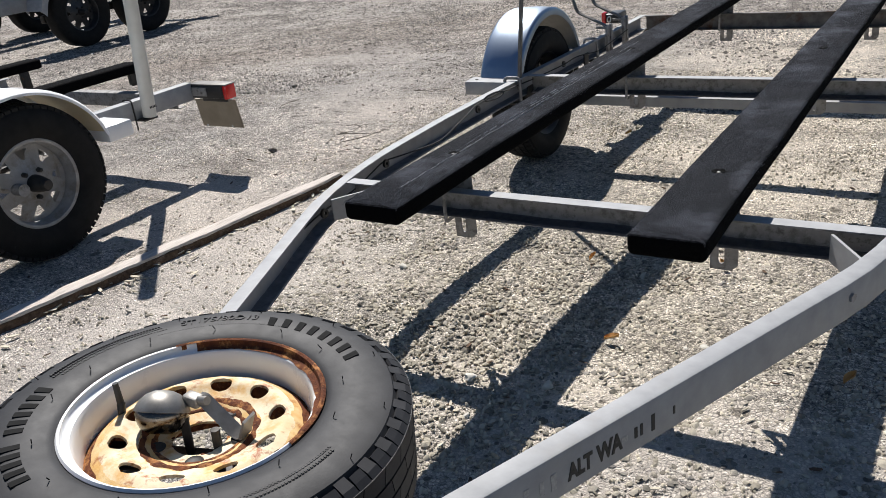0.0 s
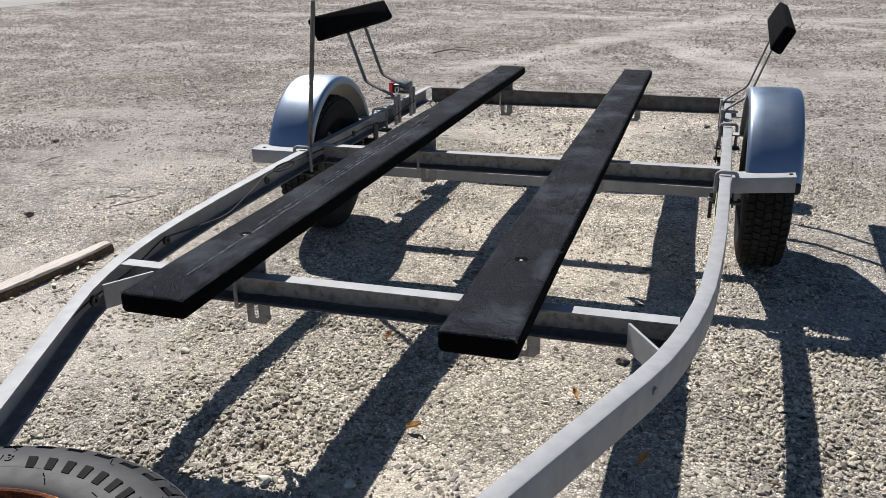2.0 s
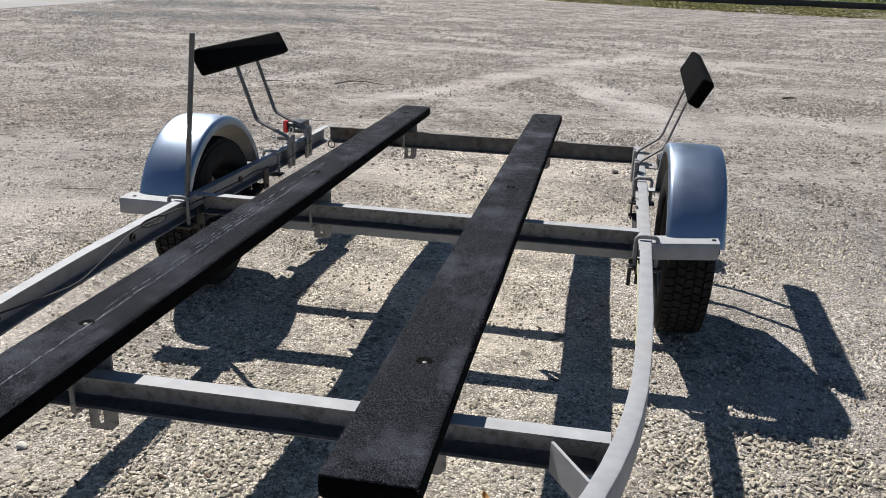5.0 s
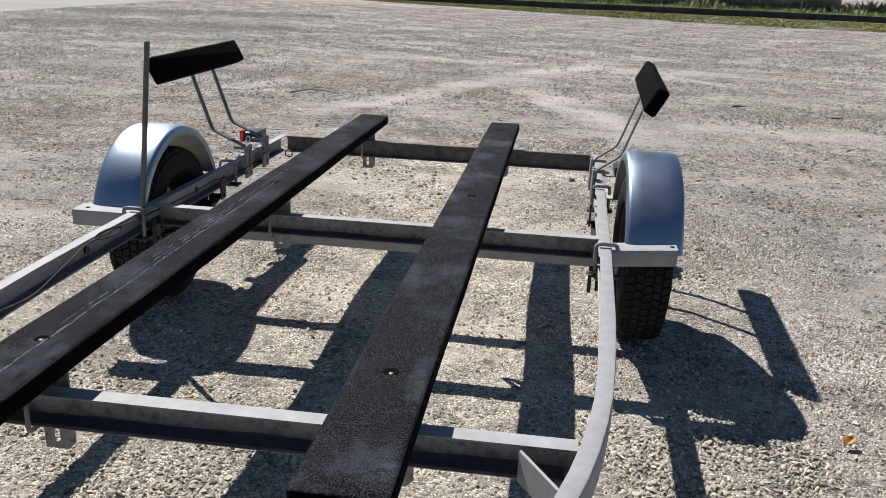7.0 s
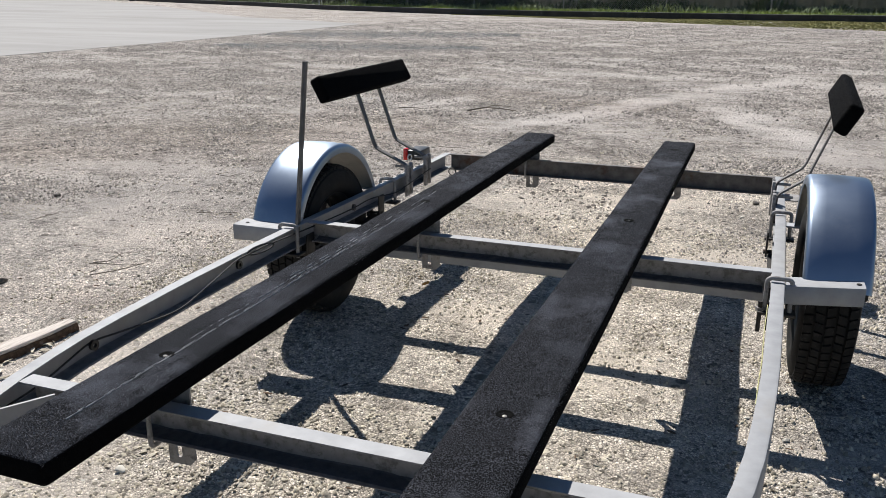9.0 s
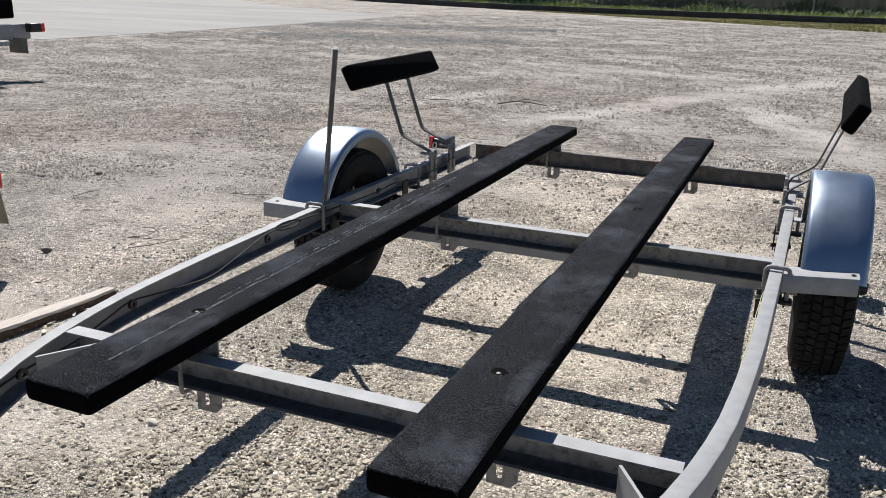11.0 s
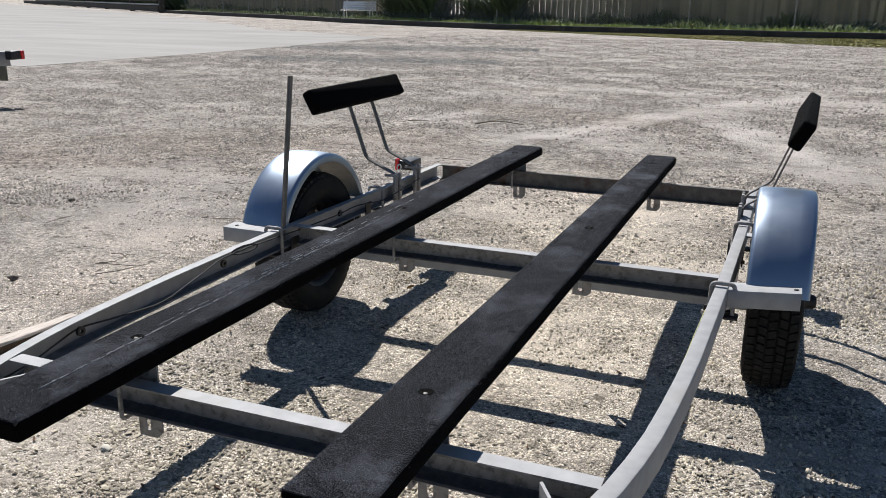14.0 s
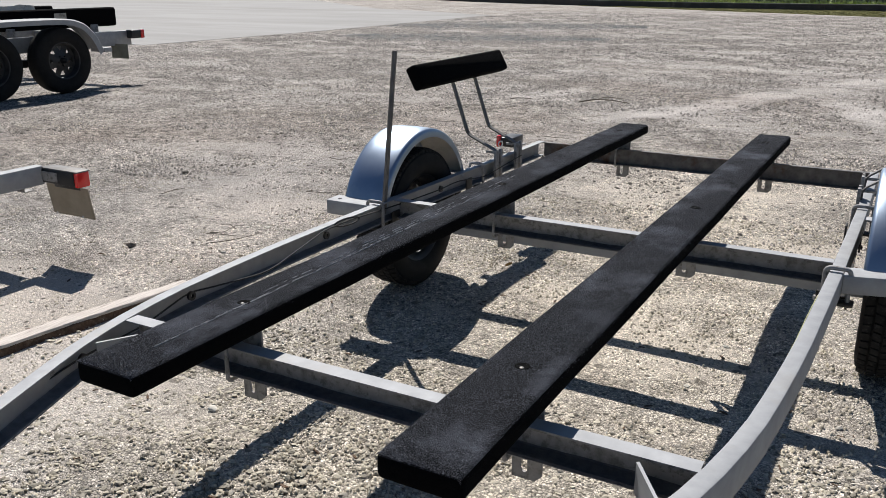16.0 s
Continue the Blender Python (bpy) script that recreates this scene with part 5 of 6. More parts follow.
for y, h, w, mt in ((-0.806, 0.018, 0.006, INK), (-0.795, 0.020, 0.005, INK), (-0.772, 0.028, 0.007, INK), (-0.729, 0.014, 0.004, INK), (-0.828, 0.010, 0.012, INK_WORN), (-0.955, 0.026, 0.010, INK_WORN), (-0.975, 0.022, 0.008, INK_WORN), (-1.0, 0.028, 0.010, INK_WORN), (-1.025, 0.02, 0.010, INK_WORN)):
    part("lettering_bar", box(w, h, 0.001, on_rail(y, 0.04) , 0), mt, trailer, smooth=0)


# ---- spare wheel lying on the tongue ----
def spare_wheel():
    m = Matrix.Translation((-0.030, -1.197, 0.540)) @ Vector((0, 0, 1)).rotation_difference(Vector((0.056, 0.030, 1))).to_matrix().to_4x4()
    R, rim, half = 0.277, 0.160, 0.073
    z1 = 0.066
    zd = z1 - 0.040

    def dish(r):
        u = (r - 0.04) / (rim - 0.065)
        return zd + 0.010 * math.exp(-((u - 0.72) / 0.20) ** 2) - 0.010 * math.exp(-((u - 0.02) / 0.20) ** 2) - 0.006 * max(0, u - 0.9) / 0.1

    disc = wheel_disc(0.036, rim - 0.017, 10, lambda u: 0.24 * math.sqrt(max(0, 1 - (2 * u - 1) ** 2)), 0.088, 0.112, dish, 0.004)
    moved(disc, pose(0, 0, 0, 0, 0, 10))
    ob = part("spare_wheel", moved(disc, m), RUST, trailer, "cream steel spare wheel stained with rust, in a weathered grey tyre")
    s = R - rim
    p = [(rim - 0.004, -half * 0.75), (rim + 0.012, -half * 0.90), (rim + s * 0.30, -half * 0.99), (rim + s * 0.55, -half), (rim + s * 0.80, -half * 0.90), (R - 0.012, -half * 0.72), (R - 0.006, -half * 0.6),
         (R - 0.006, half * 0.60), (R - 0.010, half * 0.70), (R - 0.020, half * 0.80), (rim + s * 0.80, half * 0.885), (rim + s * 0.79, half * 0.91), (rim + s * 0.72, half * 0.945), (rim + s * 0.5, half), (rim + s * 0.30, half * 1.0), (rim + 0.016, half * 0.95), (rim + 0.007, half * 0.90), (rim + 0.0, half * 0.80)]
    part("tyre", moved(lathe(p, 96, True), m), RUBBER_GREY, ob, "weathered grey rubber tyre")
    tyre = ob
    part("tread", moved(tread_blocks(R, half, 40, ((-0.72, -0.42, 0.0), (-0.37, -0.03, 0.25), (0.02, 0.34, 0.0), (0.39, 0.72, 0.5)), 0.010, 0.955), m), RUBBER_GREY, tyre, smooth=30)
    # shoulder lugs
    bm = bmesh.new()
    for f0, f1, r0 in ((0.02, 0.45, R - 0.026), (0.50, 0.96, R - 0.020)):
        a0, a1 = 2 * math.pi * f0 / 40, 2 * math.pi * f1 / 40
        ring = []
        for r, z in ((r0, 0.835), (R - 0.011, 0.755), (R - 0.003, 0.66)):
            for a in (a0, a1):
                for dz in (0.0, 0.05):
                    ring.append(bm.verts.new(((r + dz * 0.06) * math.cos(a), (r + dz * 0.06) * math.sin(a), (z + dz) * half)))
        for q in ((1, 3, 7, 5), (5, 7, 11, 9), (0, 1, 5, 4), (4, 5, 9, 8), (2, 6, 7, 3), (6, 10, 11, 7), (0, 2, 3, 1), (8, 9, 11, 10)):
            bm.faces.new([ring[i] for i in q])
    one = mesh_of(bm, "shoulder_lug", RUBBER_GREY, 0)
    for k in range(40):
        o = new("shoulder_lug", one)
        o.parent = ob
        o.matrix_local = Matrix.Translation(-AT[ob.name]) @ m @ pose(0, 0, 0, 0, 0, 9 * k)

    def ringed(bm, r, a_mid, z):
        """Bends flat lettering, centred, round the sidewall; its tops point outwards."""
        w = max(v.co.x for v in bm.verts)
        for v in bm.verts:
            rr = r + v.co.y
            a = a_mid - (v.co.x - w / 2) / r
            v.co = Vector((rr * math.cos(a), rr * math.sin(a), z + v.co.z - 0.0012 * abs(rr - rim - s * 0.5) / (s * 0.3)))
        return moved(bm, m)

    def blocks(n, w, h, gap, slant=0.0):
        bms = []
        for k in range(n):
            b = box(w, h, 0.003, pose(k * (w + gap) + w / 2, h / 2, 0.0), 0)
            for v in b.verts:
                v.co.x += slant * v.co.y
            bms.append(b)
        out = joined(*bms)
        bmesh.ops.subdivide_edges(out, edges=list(out.edges), cuts=2, use_grid_fill=True)
        return out

    zt = half * 1.0
    part("sidewall_size_mark", ringed(letters("ST175/80D13", 0.0205, 0.004), rim + s * 0.47, radians(126), zt - 0.0008), RUBBER_GREY, tyre, "raised size marking", 0)
    for k in range(8):
        part("sidewall_brand_bar", ringed(blocks(1, 0.0105, 0.022, 0.009, -0.25), rim + s * 0.36, radians(103 - 6.6 * k), zt), LETTER, tyre, smooth=0)
    for k in range(12):
        if k != 5:
            part("sidewall_model_bar", ringed(blocks(1, 0.0095, 0.022, 0.007), rim + s * 0.36, radians(254 - 4.9 * k), zt), LETTER, tyre, smooth=0)
    for a_mid, n, r in ((124, 44, 0.36), (170, 40, 0.58), (170, 40, 0.52), (168, 38, 0.46), (335, 46, 0.50), (318, 40, 0.42), (335, 46, 0.44)):
        part("sidewall_fine_print", ringed(blocks(n, 0.0025, 0.0035, 0.0018), rim + s * r, radians(a_mid), zt - 0.0006), RUBBER_GREY, tyre, smooth=0)
    # moulding whiskers
    rng = random.Random(5)
    for k in range(26):
        a, r = 2 * math.pi * (k + rng.uniform(-0.2, 0.2)) / 26, rim + s * (0.25 if k % 2 else 0.72)
        q = m @ Vector((r * math.cos(a), r * math.sin(a), half * (1.0 if k % 2 else 0.93)))
        part("moulding_whisker", tube([q, q + Vector((rng.uniform(-0.004, 0.004), rng.uniform(-0.004, 0.004), 0.007))], 0.0007, 5), LETTER, tyre, smooth=0)
    barrel = lathe([(rim + 0.004, z1 - 0.004), (rim + 0.0055, z1), (rim + 0.003, z1 + 0.003), (rim + 0.0005, z1 + 0.0022), (rim - 0.0005, z1 - 0.004), (rim - 0.003, z1 - 0.0065), (rim - 0.009, z1 - 0.008), (rim - 0.011, z1 - 0.011), (rim - 0.0125, z1 - 0.022), (rim - 0.015, z1 - 0.034),
                    (rim - 0.0165, z1 - 0.050), (rim - 0.012, z1 - 0.050), (rim - 0.010, z1 - 0.03), (rim - 0.004, z1 - 0.016)], 96, True)
    # the rim below the disc is coloured dark, so the windows read dark
    part("rim_well", moved(lathe([(rim - 0.0165, z1 - 0.050), (rim - 0.018, -z1), (rim - 0.012, -z1), (rim - 0.011, z1 - 0.050)], 64, True), m), RUST_DARK, ob, "dark inside of the rim")
    wheel = part("rim", moved(barrel, m), RIM_WHITE, ob, "white painted steel rim with rusty edge")
    edge = lathe([(rim + 0.0065, z1 + 0.0), (rim + 0.007, z1 + 0.003), (rim + 0.004, z1 + 0.0044), (rim + 0.0006, z1 + 0.0034), (rim - 0.0012, z1 - 0.0032), (rim - 0.0034, z1 - 0.0055), (rim - 0.0070, z1 - 0.0066)], 144)
    far = [v for v in edge.verts if math.cos(math.atan2(v.co.y, v.co.x) - 1.2) < 0.25 + 0.35 * noise.noise((v.co.x * 90, v.co.y * 90, 3))]
    bmesh.ops.delete(edge, geom=far, context="VERTS")
    for v in edge.verts:
        a = math.atan2(v.co.y, v.co.x)
        w = noise.noise((math.cos(a) * 7, math.sin(a) * 7, 2)) + 0.5 * noise.noise((math.cos(a) * 30, math.sin(a) * 30, 5)) + 0.9 * math.cos(a - 1.0)
        if v.co.to_2d().length < rim - 0.002:
            v.co.x, v.co.y = v.co.x * (1 - 0.022 * max(0.0, w - 0.3)), v.co.y * (1 - 0.022 * max(0.0, w - 0.3))
    part("rusty_rim_edge", moved(edge, m), RUST_DARK, ob)
    for r, w, mt, ragged in ((rim - 0.027, 0.0130, RUST_WASH, 0.5), (0.066, 0.0145, RUST_WASH, 0.5), (0.045, 0.0085, RUST_WASH, 0.4), (rim - 0.0225, 0.0085, RUST_DARK, 0.6), (0.071, 0.0080, RUST_DARK, 0.7), (0.057, 0.0065, RUST_DARK, 0.6), (0.043, 0.0085, RUST_DARK, 0.3)):
        lift = 0.0010 if mt is RUST_WASH else 0.0018
        ring = lathe([(r + w * u, 0.0) for u in (-1.0, -0.6, -0.2, 0.2, 0.6, 1.0)], 192)
        for v in ring.verts:
            a, q = math.atan2(v.co.y, v.co.x), v.co.to_2d().length
            c, d = math.cos(a), math.sin(a)
            k = ragged * (noise.noise((c * 4, d * 4, r * 90)) + 0.5 * noise.noise((c * 13, d * 13, r * 40)))
            u = (q - r) / w
            rr = r + (q - r) * (0.85 + k) + 0.0016 * noise.noise((c * 3, d * 3, 9))
            v.co = Vector((rr * c, rr * d, dish(rr) + lift * (1 - u * u) - 0.0003))
        part("rust_ring", moved(ring, m), mt, ob)
    for k in range(5):
        a = radians(20 + 72 * k)
        mm = m @ Matrix.Translation((0.055 * math.cos(a), 0.055 * math.sin(a), dish(0.055) + 0.001))
        # dark disc on the surface stands in for the shaded depth of the hole
        part("stud_hole", moved(lathe([(0.0, 0.0006), (0.0075, 0.0006), (0.010, 0.002), (0.012, 0.0005)], 18), mm), DARK, ob)
    # valve
    q = m @ Vector((-0.120, -0.023, zd))
    part("tyre_valve", joined(tube([q, q + Vector((0.001, 0.002, 0.018)), q + Vector((0.0, 0.004, 0.020))], 0.0055, 10), tube([q + Vector((0, 0.003, 0.018)), q + Vector((-0.001, 0.004, 0.05))], 0.0050, 10, 0.0040)), BLACK, ob)
    return ob, m, zd


spare, SM, SZ = spare_wheel()


def wheel_clamp():
    """Bracket on the tongue that holds the spare: threaded studs, a domed lock and a bent strap."""
    ob = part("wheel_clamp", moved(box(0.30, 0.05, 0.008, None, 0.002), SM @ pose(0, -0.005, SZ - 0.045, 0, 0, 20)), DARK, trailer, "dark carrier plate with a worn steel lock")
    for x in (-0.026, 0.030):
        part("stud", moved(lathe([(0.0, -0.05), (0.006, -0.05), (0.006, 0.014), (0.0, 0.015)], 12), SM @ Matrix.Translation((x, 0.0, SZ))), DARK, ob)
    at = SM @ Matrix.Translation((-0.052, -0.010, SZ + 0.024)) @ pose(0, 0, 0, -30, -14, 0) @ Matrix.Scale(1.0, 4)
    cap = lathe([(0.0, 0.026), (0.012, 0.0245), (0.022, 0.020), (0.030, 0.012), (0.0352, 0.002), (0.0355, -0.002), (0.033, -0.003)], 32)
    part("domed_lock", moved(cap, at), LOCK, ob, "rounded worn alloy lock cap")
    # lower half of the lock: shadow and dark reflection put into its colour
    part("lock_body", moved(lathe([(0.0335, -0.0025), (0.0345, -0.006), (0.032, -0.014), (0.026, -0.024), (0.016, -0.030), (0.0, -0.031)], 32), at), LOCK_SHADED, ob, "chrome lock body, darkened for its shaded half")
    part("lock_lug", moved(joined(box(0.026, 0.018, 0.016, pose(0.0, 0, 0), 0.004), tube([(0.0, 0, 0.0), (0.026, 0.0, 0.006)], 0.006, 10)), SM @ Matrix.Translation((-0.020, 0.016, SZ + 0.034))), LOCK, ob)
    path = [(-0.018, 0.020, 0.036), (-0.006, 0.020, 0.038), (0.046, 0.019, 0.004), (0.057, 0.020, 0.001), (0.062, 0.028, 0.026)]
    pts = [SM @ Vector((x, y, SZ + z)) for x, y, z in rounded(path, 0.008, 4)]
    bm = bmesh.new()
    rows = []
    wide = (SM.to_3x3() @ Vector((0.30, 0.83, 0.445))).normalized() * 0.0095
    for q in pts:
        rows.append([bm.verts.new(q + wide), bm.verts.new(q - wide)])
    for a, b in zip(rows, rows[1:]):
        bm.faces.new((a[0], a[1], b[1], b[0]))
    thicken(bm, 0.005)
    part("strap", bm, LOCK, ob, "bent flat steel strap")
    return ob


wheel_clamp()


# ---- neighbouring boat trailer ----
def neighbour():
    ob = thing("boat_trailer", (-3.0, -0.4, 0), "galvanised boat trailer with white mudguards and black bunks", "trailer")
    zt = 0.43
    for x in (-2.47, -3.96):
        part("side_rail", sweep(channel(0.05, 0.085, 0.004, 1 if x < -3 else -1), [(x, -3.6, zt), (x, 1.04, zt)]), GALV, ob)
    for y in (-1.6, 0.24):
        part("crossbeam", sweep(channel(0.05, 0.08, 0.004, 1), [(-2.49, y, zt - 0.03), (-3.94, y, zt - 0.03)]), GALV, ob)
    # duller steel here puts the bunk's shadow into the beam's colour
    part("rear_crossbeam", sweep(channel(0.05, 0.07, 0.004, 1), [(-2.49, 0.99, zt - 0.045), (-3.94, 0.99, zt - 0.045)]), GALV_DULL, ob)
    for x in (-2.92, -3.60):
        part("bunk", box(0.115, 3.75, 0.05, pose(x, -0.765 - (0.10 if x < -3 else 0.0), 0.525 if x < -3 else 0.490), 0.012, 3), CARPET_DEEP, ob, "black carpeted bunk")
        for y in (-1.5, 0.24, 0.90 if x < -3 else 1.06):
            part("bunk_bracket", joined(box(0.05, 0.006, 0.10, pose(x + 0.02, y, 0.455), 0.001), box(0.006, 0.05, 0.10, pose(x + 0.045, y, 0.455), 0.001)), DARK, ob)
    part("axle", tube([(-2.2, -0.08, 0.3), (-4.3, -0.08, 0.3)], 0.024, 10), GALV_DULL, ob)
    for s, x in ((1, -2.27), (-1, -4.25)):
        road_wheel(ob, (x, -0.014, 0.303), 0.303, 0.166, 0.085, SILVER_DIRTY, pose(0, 0, 0, 0, 90 * s, 0), tread=s > 0)
        R, x0, x1 = 0.376, x - 0.10 - 0.10 * max(s, 0), x + 0.088
        prof = [(x0, -0.03), (x0, -0.01), (x0 + 0.012, 0.0), (x0 + 0.03, 0.003), (x1 - 0.03, 0.003), (x1 - 0.012, 0.0), (x1, -0.01), (x1, -0.02)]
        bm = bmesh.new()
        rings = [[bm.verts.new((px, -0.020 - (R + dd) * math.cos(a), 0.302 + (R + dd) * math.sin(a) * 0.94)) for px, dd in prof] for a in [radians(12 + 152 * k / 36) for k in range(37)]]
        for a, b in zip(rings, rings[1:]):
            for k in range(len(prof) - 1):
                bm.faces.new((a[k], b[k], b[k + 1], a[k + 1]))
        thicken(bm, 0.004)
        guard = part("mudguard", bm, WHITE, ob, "white painted mudguard")
        bm = bmesh.new()
        rings = [[bm.verts.new((px, -0.020 - (R - 0.008) * math.cos(a), 0.302 + (R - 0.008) * math.sin(a) * 0.94)) for px in (x0 + 0.006, x1 - 0.006)] for a in [radians(14 + 148 * k / 36) for k in range(37)]]
        for a, b in zip(rings, rings[1:]):
            bm.faces.new((a[0], b[0], b[1], a[1]))
        thicken(bm, 0.003)
        part("guard_lining", bm, CREAM, guard, "cream dusty lining")
        part("mudguard_step", box(0.18, 0.13, 0.070, pose(x - 0.01, 0.395, 0.392), 0.012), WHITE, ob, "white step behind the mudguard")
        part("leaf_spring", tube([(x - 0.33 * s, -0.45 + 0.74 * k / 8, 0.33 - 0.05 * math.sin(math.pi * k / 8)) for k in range(9)], 0.014, 8), DARK, ob)
    # guide pole
    pole = part("guide_pole", tube([(-2.4, 0.72, 0.355), (-2.343, 0.73, 0.925), (-2.303, 0.737, 1.31)], 0.031, 18), PVC, ob, "aged white plastic guide pole")
    part("pole_foot", box(0.105, 0.075, 0.010, pose(-2.445, 0.72, 0.343), 0.002), DARK, ob, "dark rusty pole foot plate")
    part("pole_label_bars", joined(*[box(0.0025, 0.004, 0.010, pose(-2.364, 0.705 + 0.008 * k, 0.40), 0) for k in range(5)]), INK, pole, smooth=0)
    part("pole_u_bolt", tube(rounded([(-2.50, 0.67, 0.30), (-2.50, 0.67, 0.438), (-2.44, 0.67, 0.438), (-2.44, 0.67, 0.30)], 0.012), 0.004, 8), DARK, ob)
    part("cable", tube(rounded([(-2.53, -0.3, 0.40), (-2.57, 0.22, 0.385), (-2.51, 0.54, 0.425), (-2.5, 0.82, 0.385), (-2.51, 1, 0.385)], 0.1), 0.004, 6), CABLE, ob)
    # lamp and plate
    lamp = part("tail_lamp", box(0.215, 0.075, 0.064, pose(-2.35, 1.07, 0.387), 0.006), BLACK, ob)
    part("lens", box(0.026, 0.066, 0.07, pose(-2.231, 1.07, 0.385), 0.008), RED, lamp, "red lens")
    # grey plate added for the reflection on the lamp's glossy top
    part("lamp_top", box(0.24, 0.07, 0.006, pose(-2.335, 1.07, 0.421), 0.002), DULL_BAR, lamp, "grey top with the lamp's reflection put into its colour")
    part("side_reflector", box(0.10, 0.006, 0.042, pose(-2.395, 1.031, 0.387), 0.002), GALV_DULL, lamp, "pale lens")
    part("lamp_mount", box(0.05, 0.05, 0.05, pose(-2.48, 1.06, 0.39), 0.004), DARK, ob)
    plate = part("number_plate", box(0.275, 0.004, 0.145, Matrix.Translation((-2.345, 1.085, 0.27)) @ pose(0, 0, 0, 8, 0, 0), 0.0), ALU, ob, "bare back of a metal number plate", 0)
    part("plate_holder", box(0.17, 0.012, 0.022, pose(-2.34, 1.078, 0.341), 0.002), BLACK, plate)
    for x in (-2.43, -2.26):
        part("plate_screw", moved(lathe([(0, 0.003), (0.005, 0.002), (0.006, 0)], 8), Matrix.Translation((x, 1.072, 0.21)) @ pose(0, 0, 0, 90)), CLEAR, plate)
    return ob


neighbour()


# ---- far tandem trailer ----
def tandem():
    ob = thing("tandem_boat_trailer", (-8.3, 3.6, 0), "aluminium tandem-axle boat trailer with black bunks", "trailer")
    for x in (-7.78, -9.3):
        part("side_rail", box(0.07, 8.4, 0.17, pose(x, 2.0, 0.53), 0.008), GALV, ob)
    for y in (-1.0, 3.3, 6.0):
        part("crossbeam", box(1.46, 0.07, 0.12, pose(-8.54, y, 0.52), 0.006), GALV, ob)
    for x in (-7.95, -9.1):
        part("bunk", box(0.10, 5.6, 0.22, pose(x, 3.35, 0.78), 0.03, 3), CARPET_DEEP, ob, "black carpeted bunk")
        for y in (1.6, 3.2, 4.7, 5.8):
            part("bunk_bracket", box(0.12, 0.10, 0.10, pose(x, y, 0.65), 0.004), GALV_DULL, ob)
    for s, x in ((1, -7.52), (-1, -9.56)):
        for y in (4.12, 4.98):
            road_wheel(ob, (x, y, 0.36), 0.36, 0.195, 0.10, DARK if s < 0 else SILVER_DARK, pose(0, 0, 0, 0, 90 * s, 0), tread=False)
        prof = [(-0.13, -0.02), (-0.13, 0.0), (-0.11, 0.012), (0.11, 0.012), (0.13, 0.0), (0.13, -0.05)]
        path = [(3.62, 0.44), (3.68, 0.60), (3.80, 0.73), (4.0, 0.79), (4.3, 0.80), (4.8, 0.80), (5.1, 0.79), (5.28, 0.73), (5.40, 0.60), (5.48, 0.44)]
        bm = bmesh.new()
        rings = [[bm.verts.new((x + px, y + dd * (y - 4.55) / 0.93, z + dd)) for px, dd in prof] for y, z, _ in rounded([(q[0], q[1], 0) for q in path], 0.12, 4)]
        for a, b in zip(rings, rings[1:]):
            for k in range(len(prof) - 1):
                bm.faces.new((a[k], b[k], b[k + 1], a[k + 1]))
        thicken(bm, 0.005)
        part("mudguard", bm, GALV, ob)
        part("mudguard_step", box(0.24, 0.11, 0.05, pose(x, 5.55, 0.44), 0.006), GALV, ob)
        part("suspension_beam", box(0.07, 1.5, 0.08, pose(x - 0.18 * s, 4.55, 0.34), 0.01), DARK, ob)
        lamp = part("tail_lamp", box(0.10, 0.15, 0.10, pose(x - 0.14 * s, 6.175, 0.575), 0.01), BLACK, ob)
        part("lens", box(0.12, 0.05, 0.10, pose(x - 0.14 * s, 6.26, 0.575), 0.008), RED, lamp, "red lens")
        part("mud_flap", box(0.28, 0.012, 0.17, pose(x - 0.16 * s, 5.95, 0.385), 0.002), FLAP, ob)
    # torn pale cover over one bunk, and a worn patch on the other
    bm = bmesh.new()
    rows = []
    for k in range(31):
        y = 3.1 + 2.75 * k / 30
        w = 0.085 + 0.02 * noise.noise((y * 4, 0, 7))
        rows.append([bm.verts.new((-9.1 + w * u, y + 0.03 * noise.noise((u * 5, y * 3, 2)), 0.898 + 0.03 * max(0.0, noise.noise((y * 5, u * 2, 4))) - (0.06 + 0.06 * noise.noise((y * 7, u, 9)) if abs(u) > 0.9 else 0.0))) for u in (-1, -0.6, 0, 0.6, 1)])
    for k, (r, q) in enumerate(zip(rows, rows[1:])):
        for i in range(4):
            if noise.noise((k * 0.9, i * 1.7, 5)) < 0.32:
                bm.faces.new((r[i], q[i], q[i + 1], r[i + 1]))
    bmesh.ops.delete(bm, geom=[v for v in bm.verts if not v.link_faces], context="VERTS")
    thicken(bm, 0.003)
    part("torn_cover", bm, TARP, ob, "torn sun-bleached cover on the bunk")
    part("worn_patch", box(0.004, 0.16, 0.085, pose(-7.898, 5.35, 0.80), 0.001, 1), TARP, ob, "pale worn patch")
    for o in ob.children:
        o.location += Vector((0.14, -0.05, 0))
    return ob


tandem()


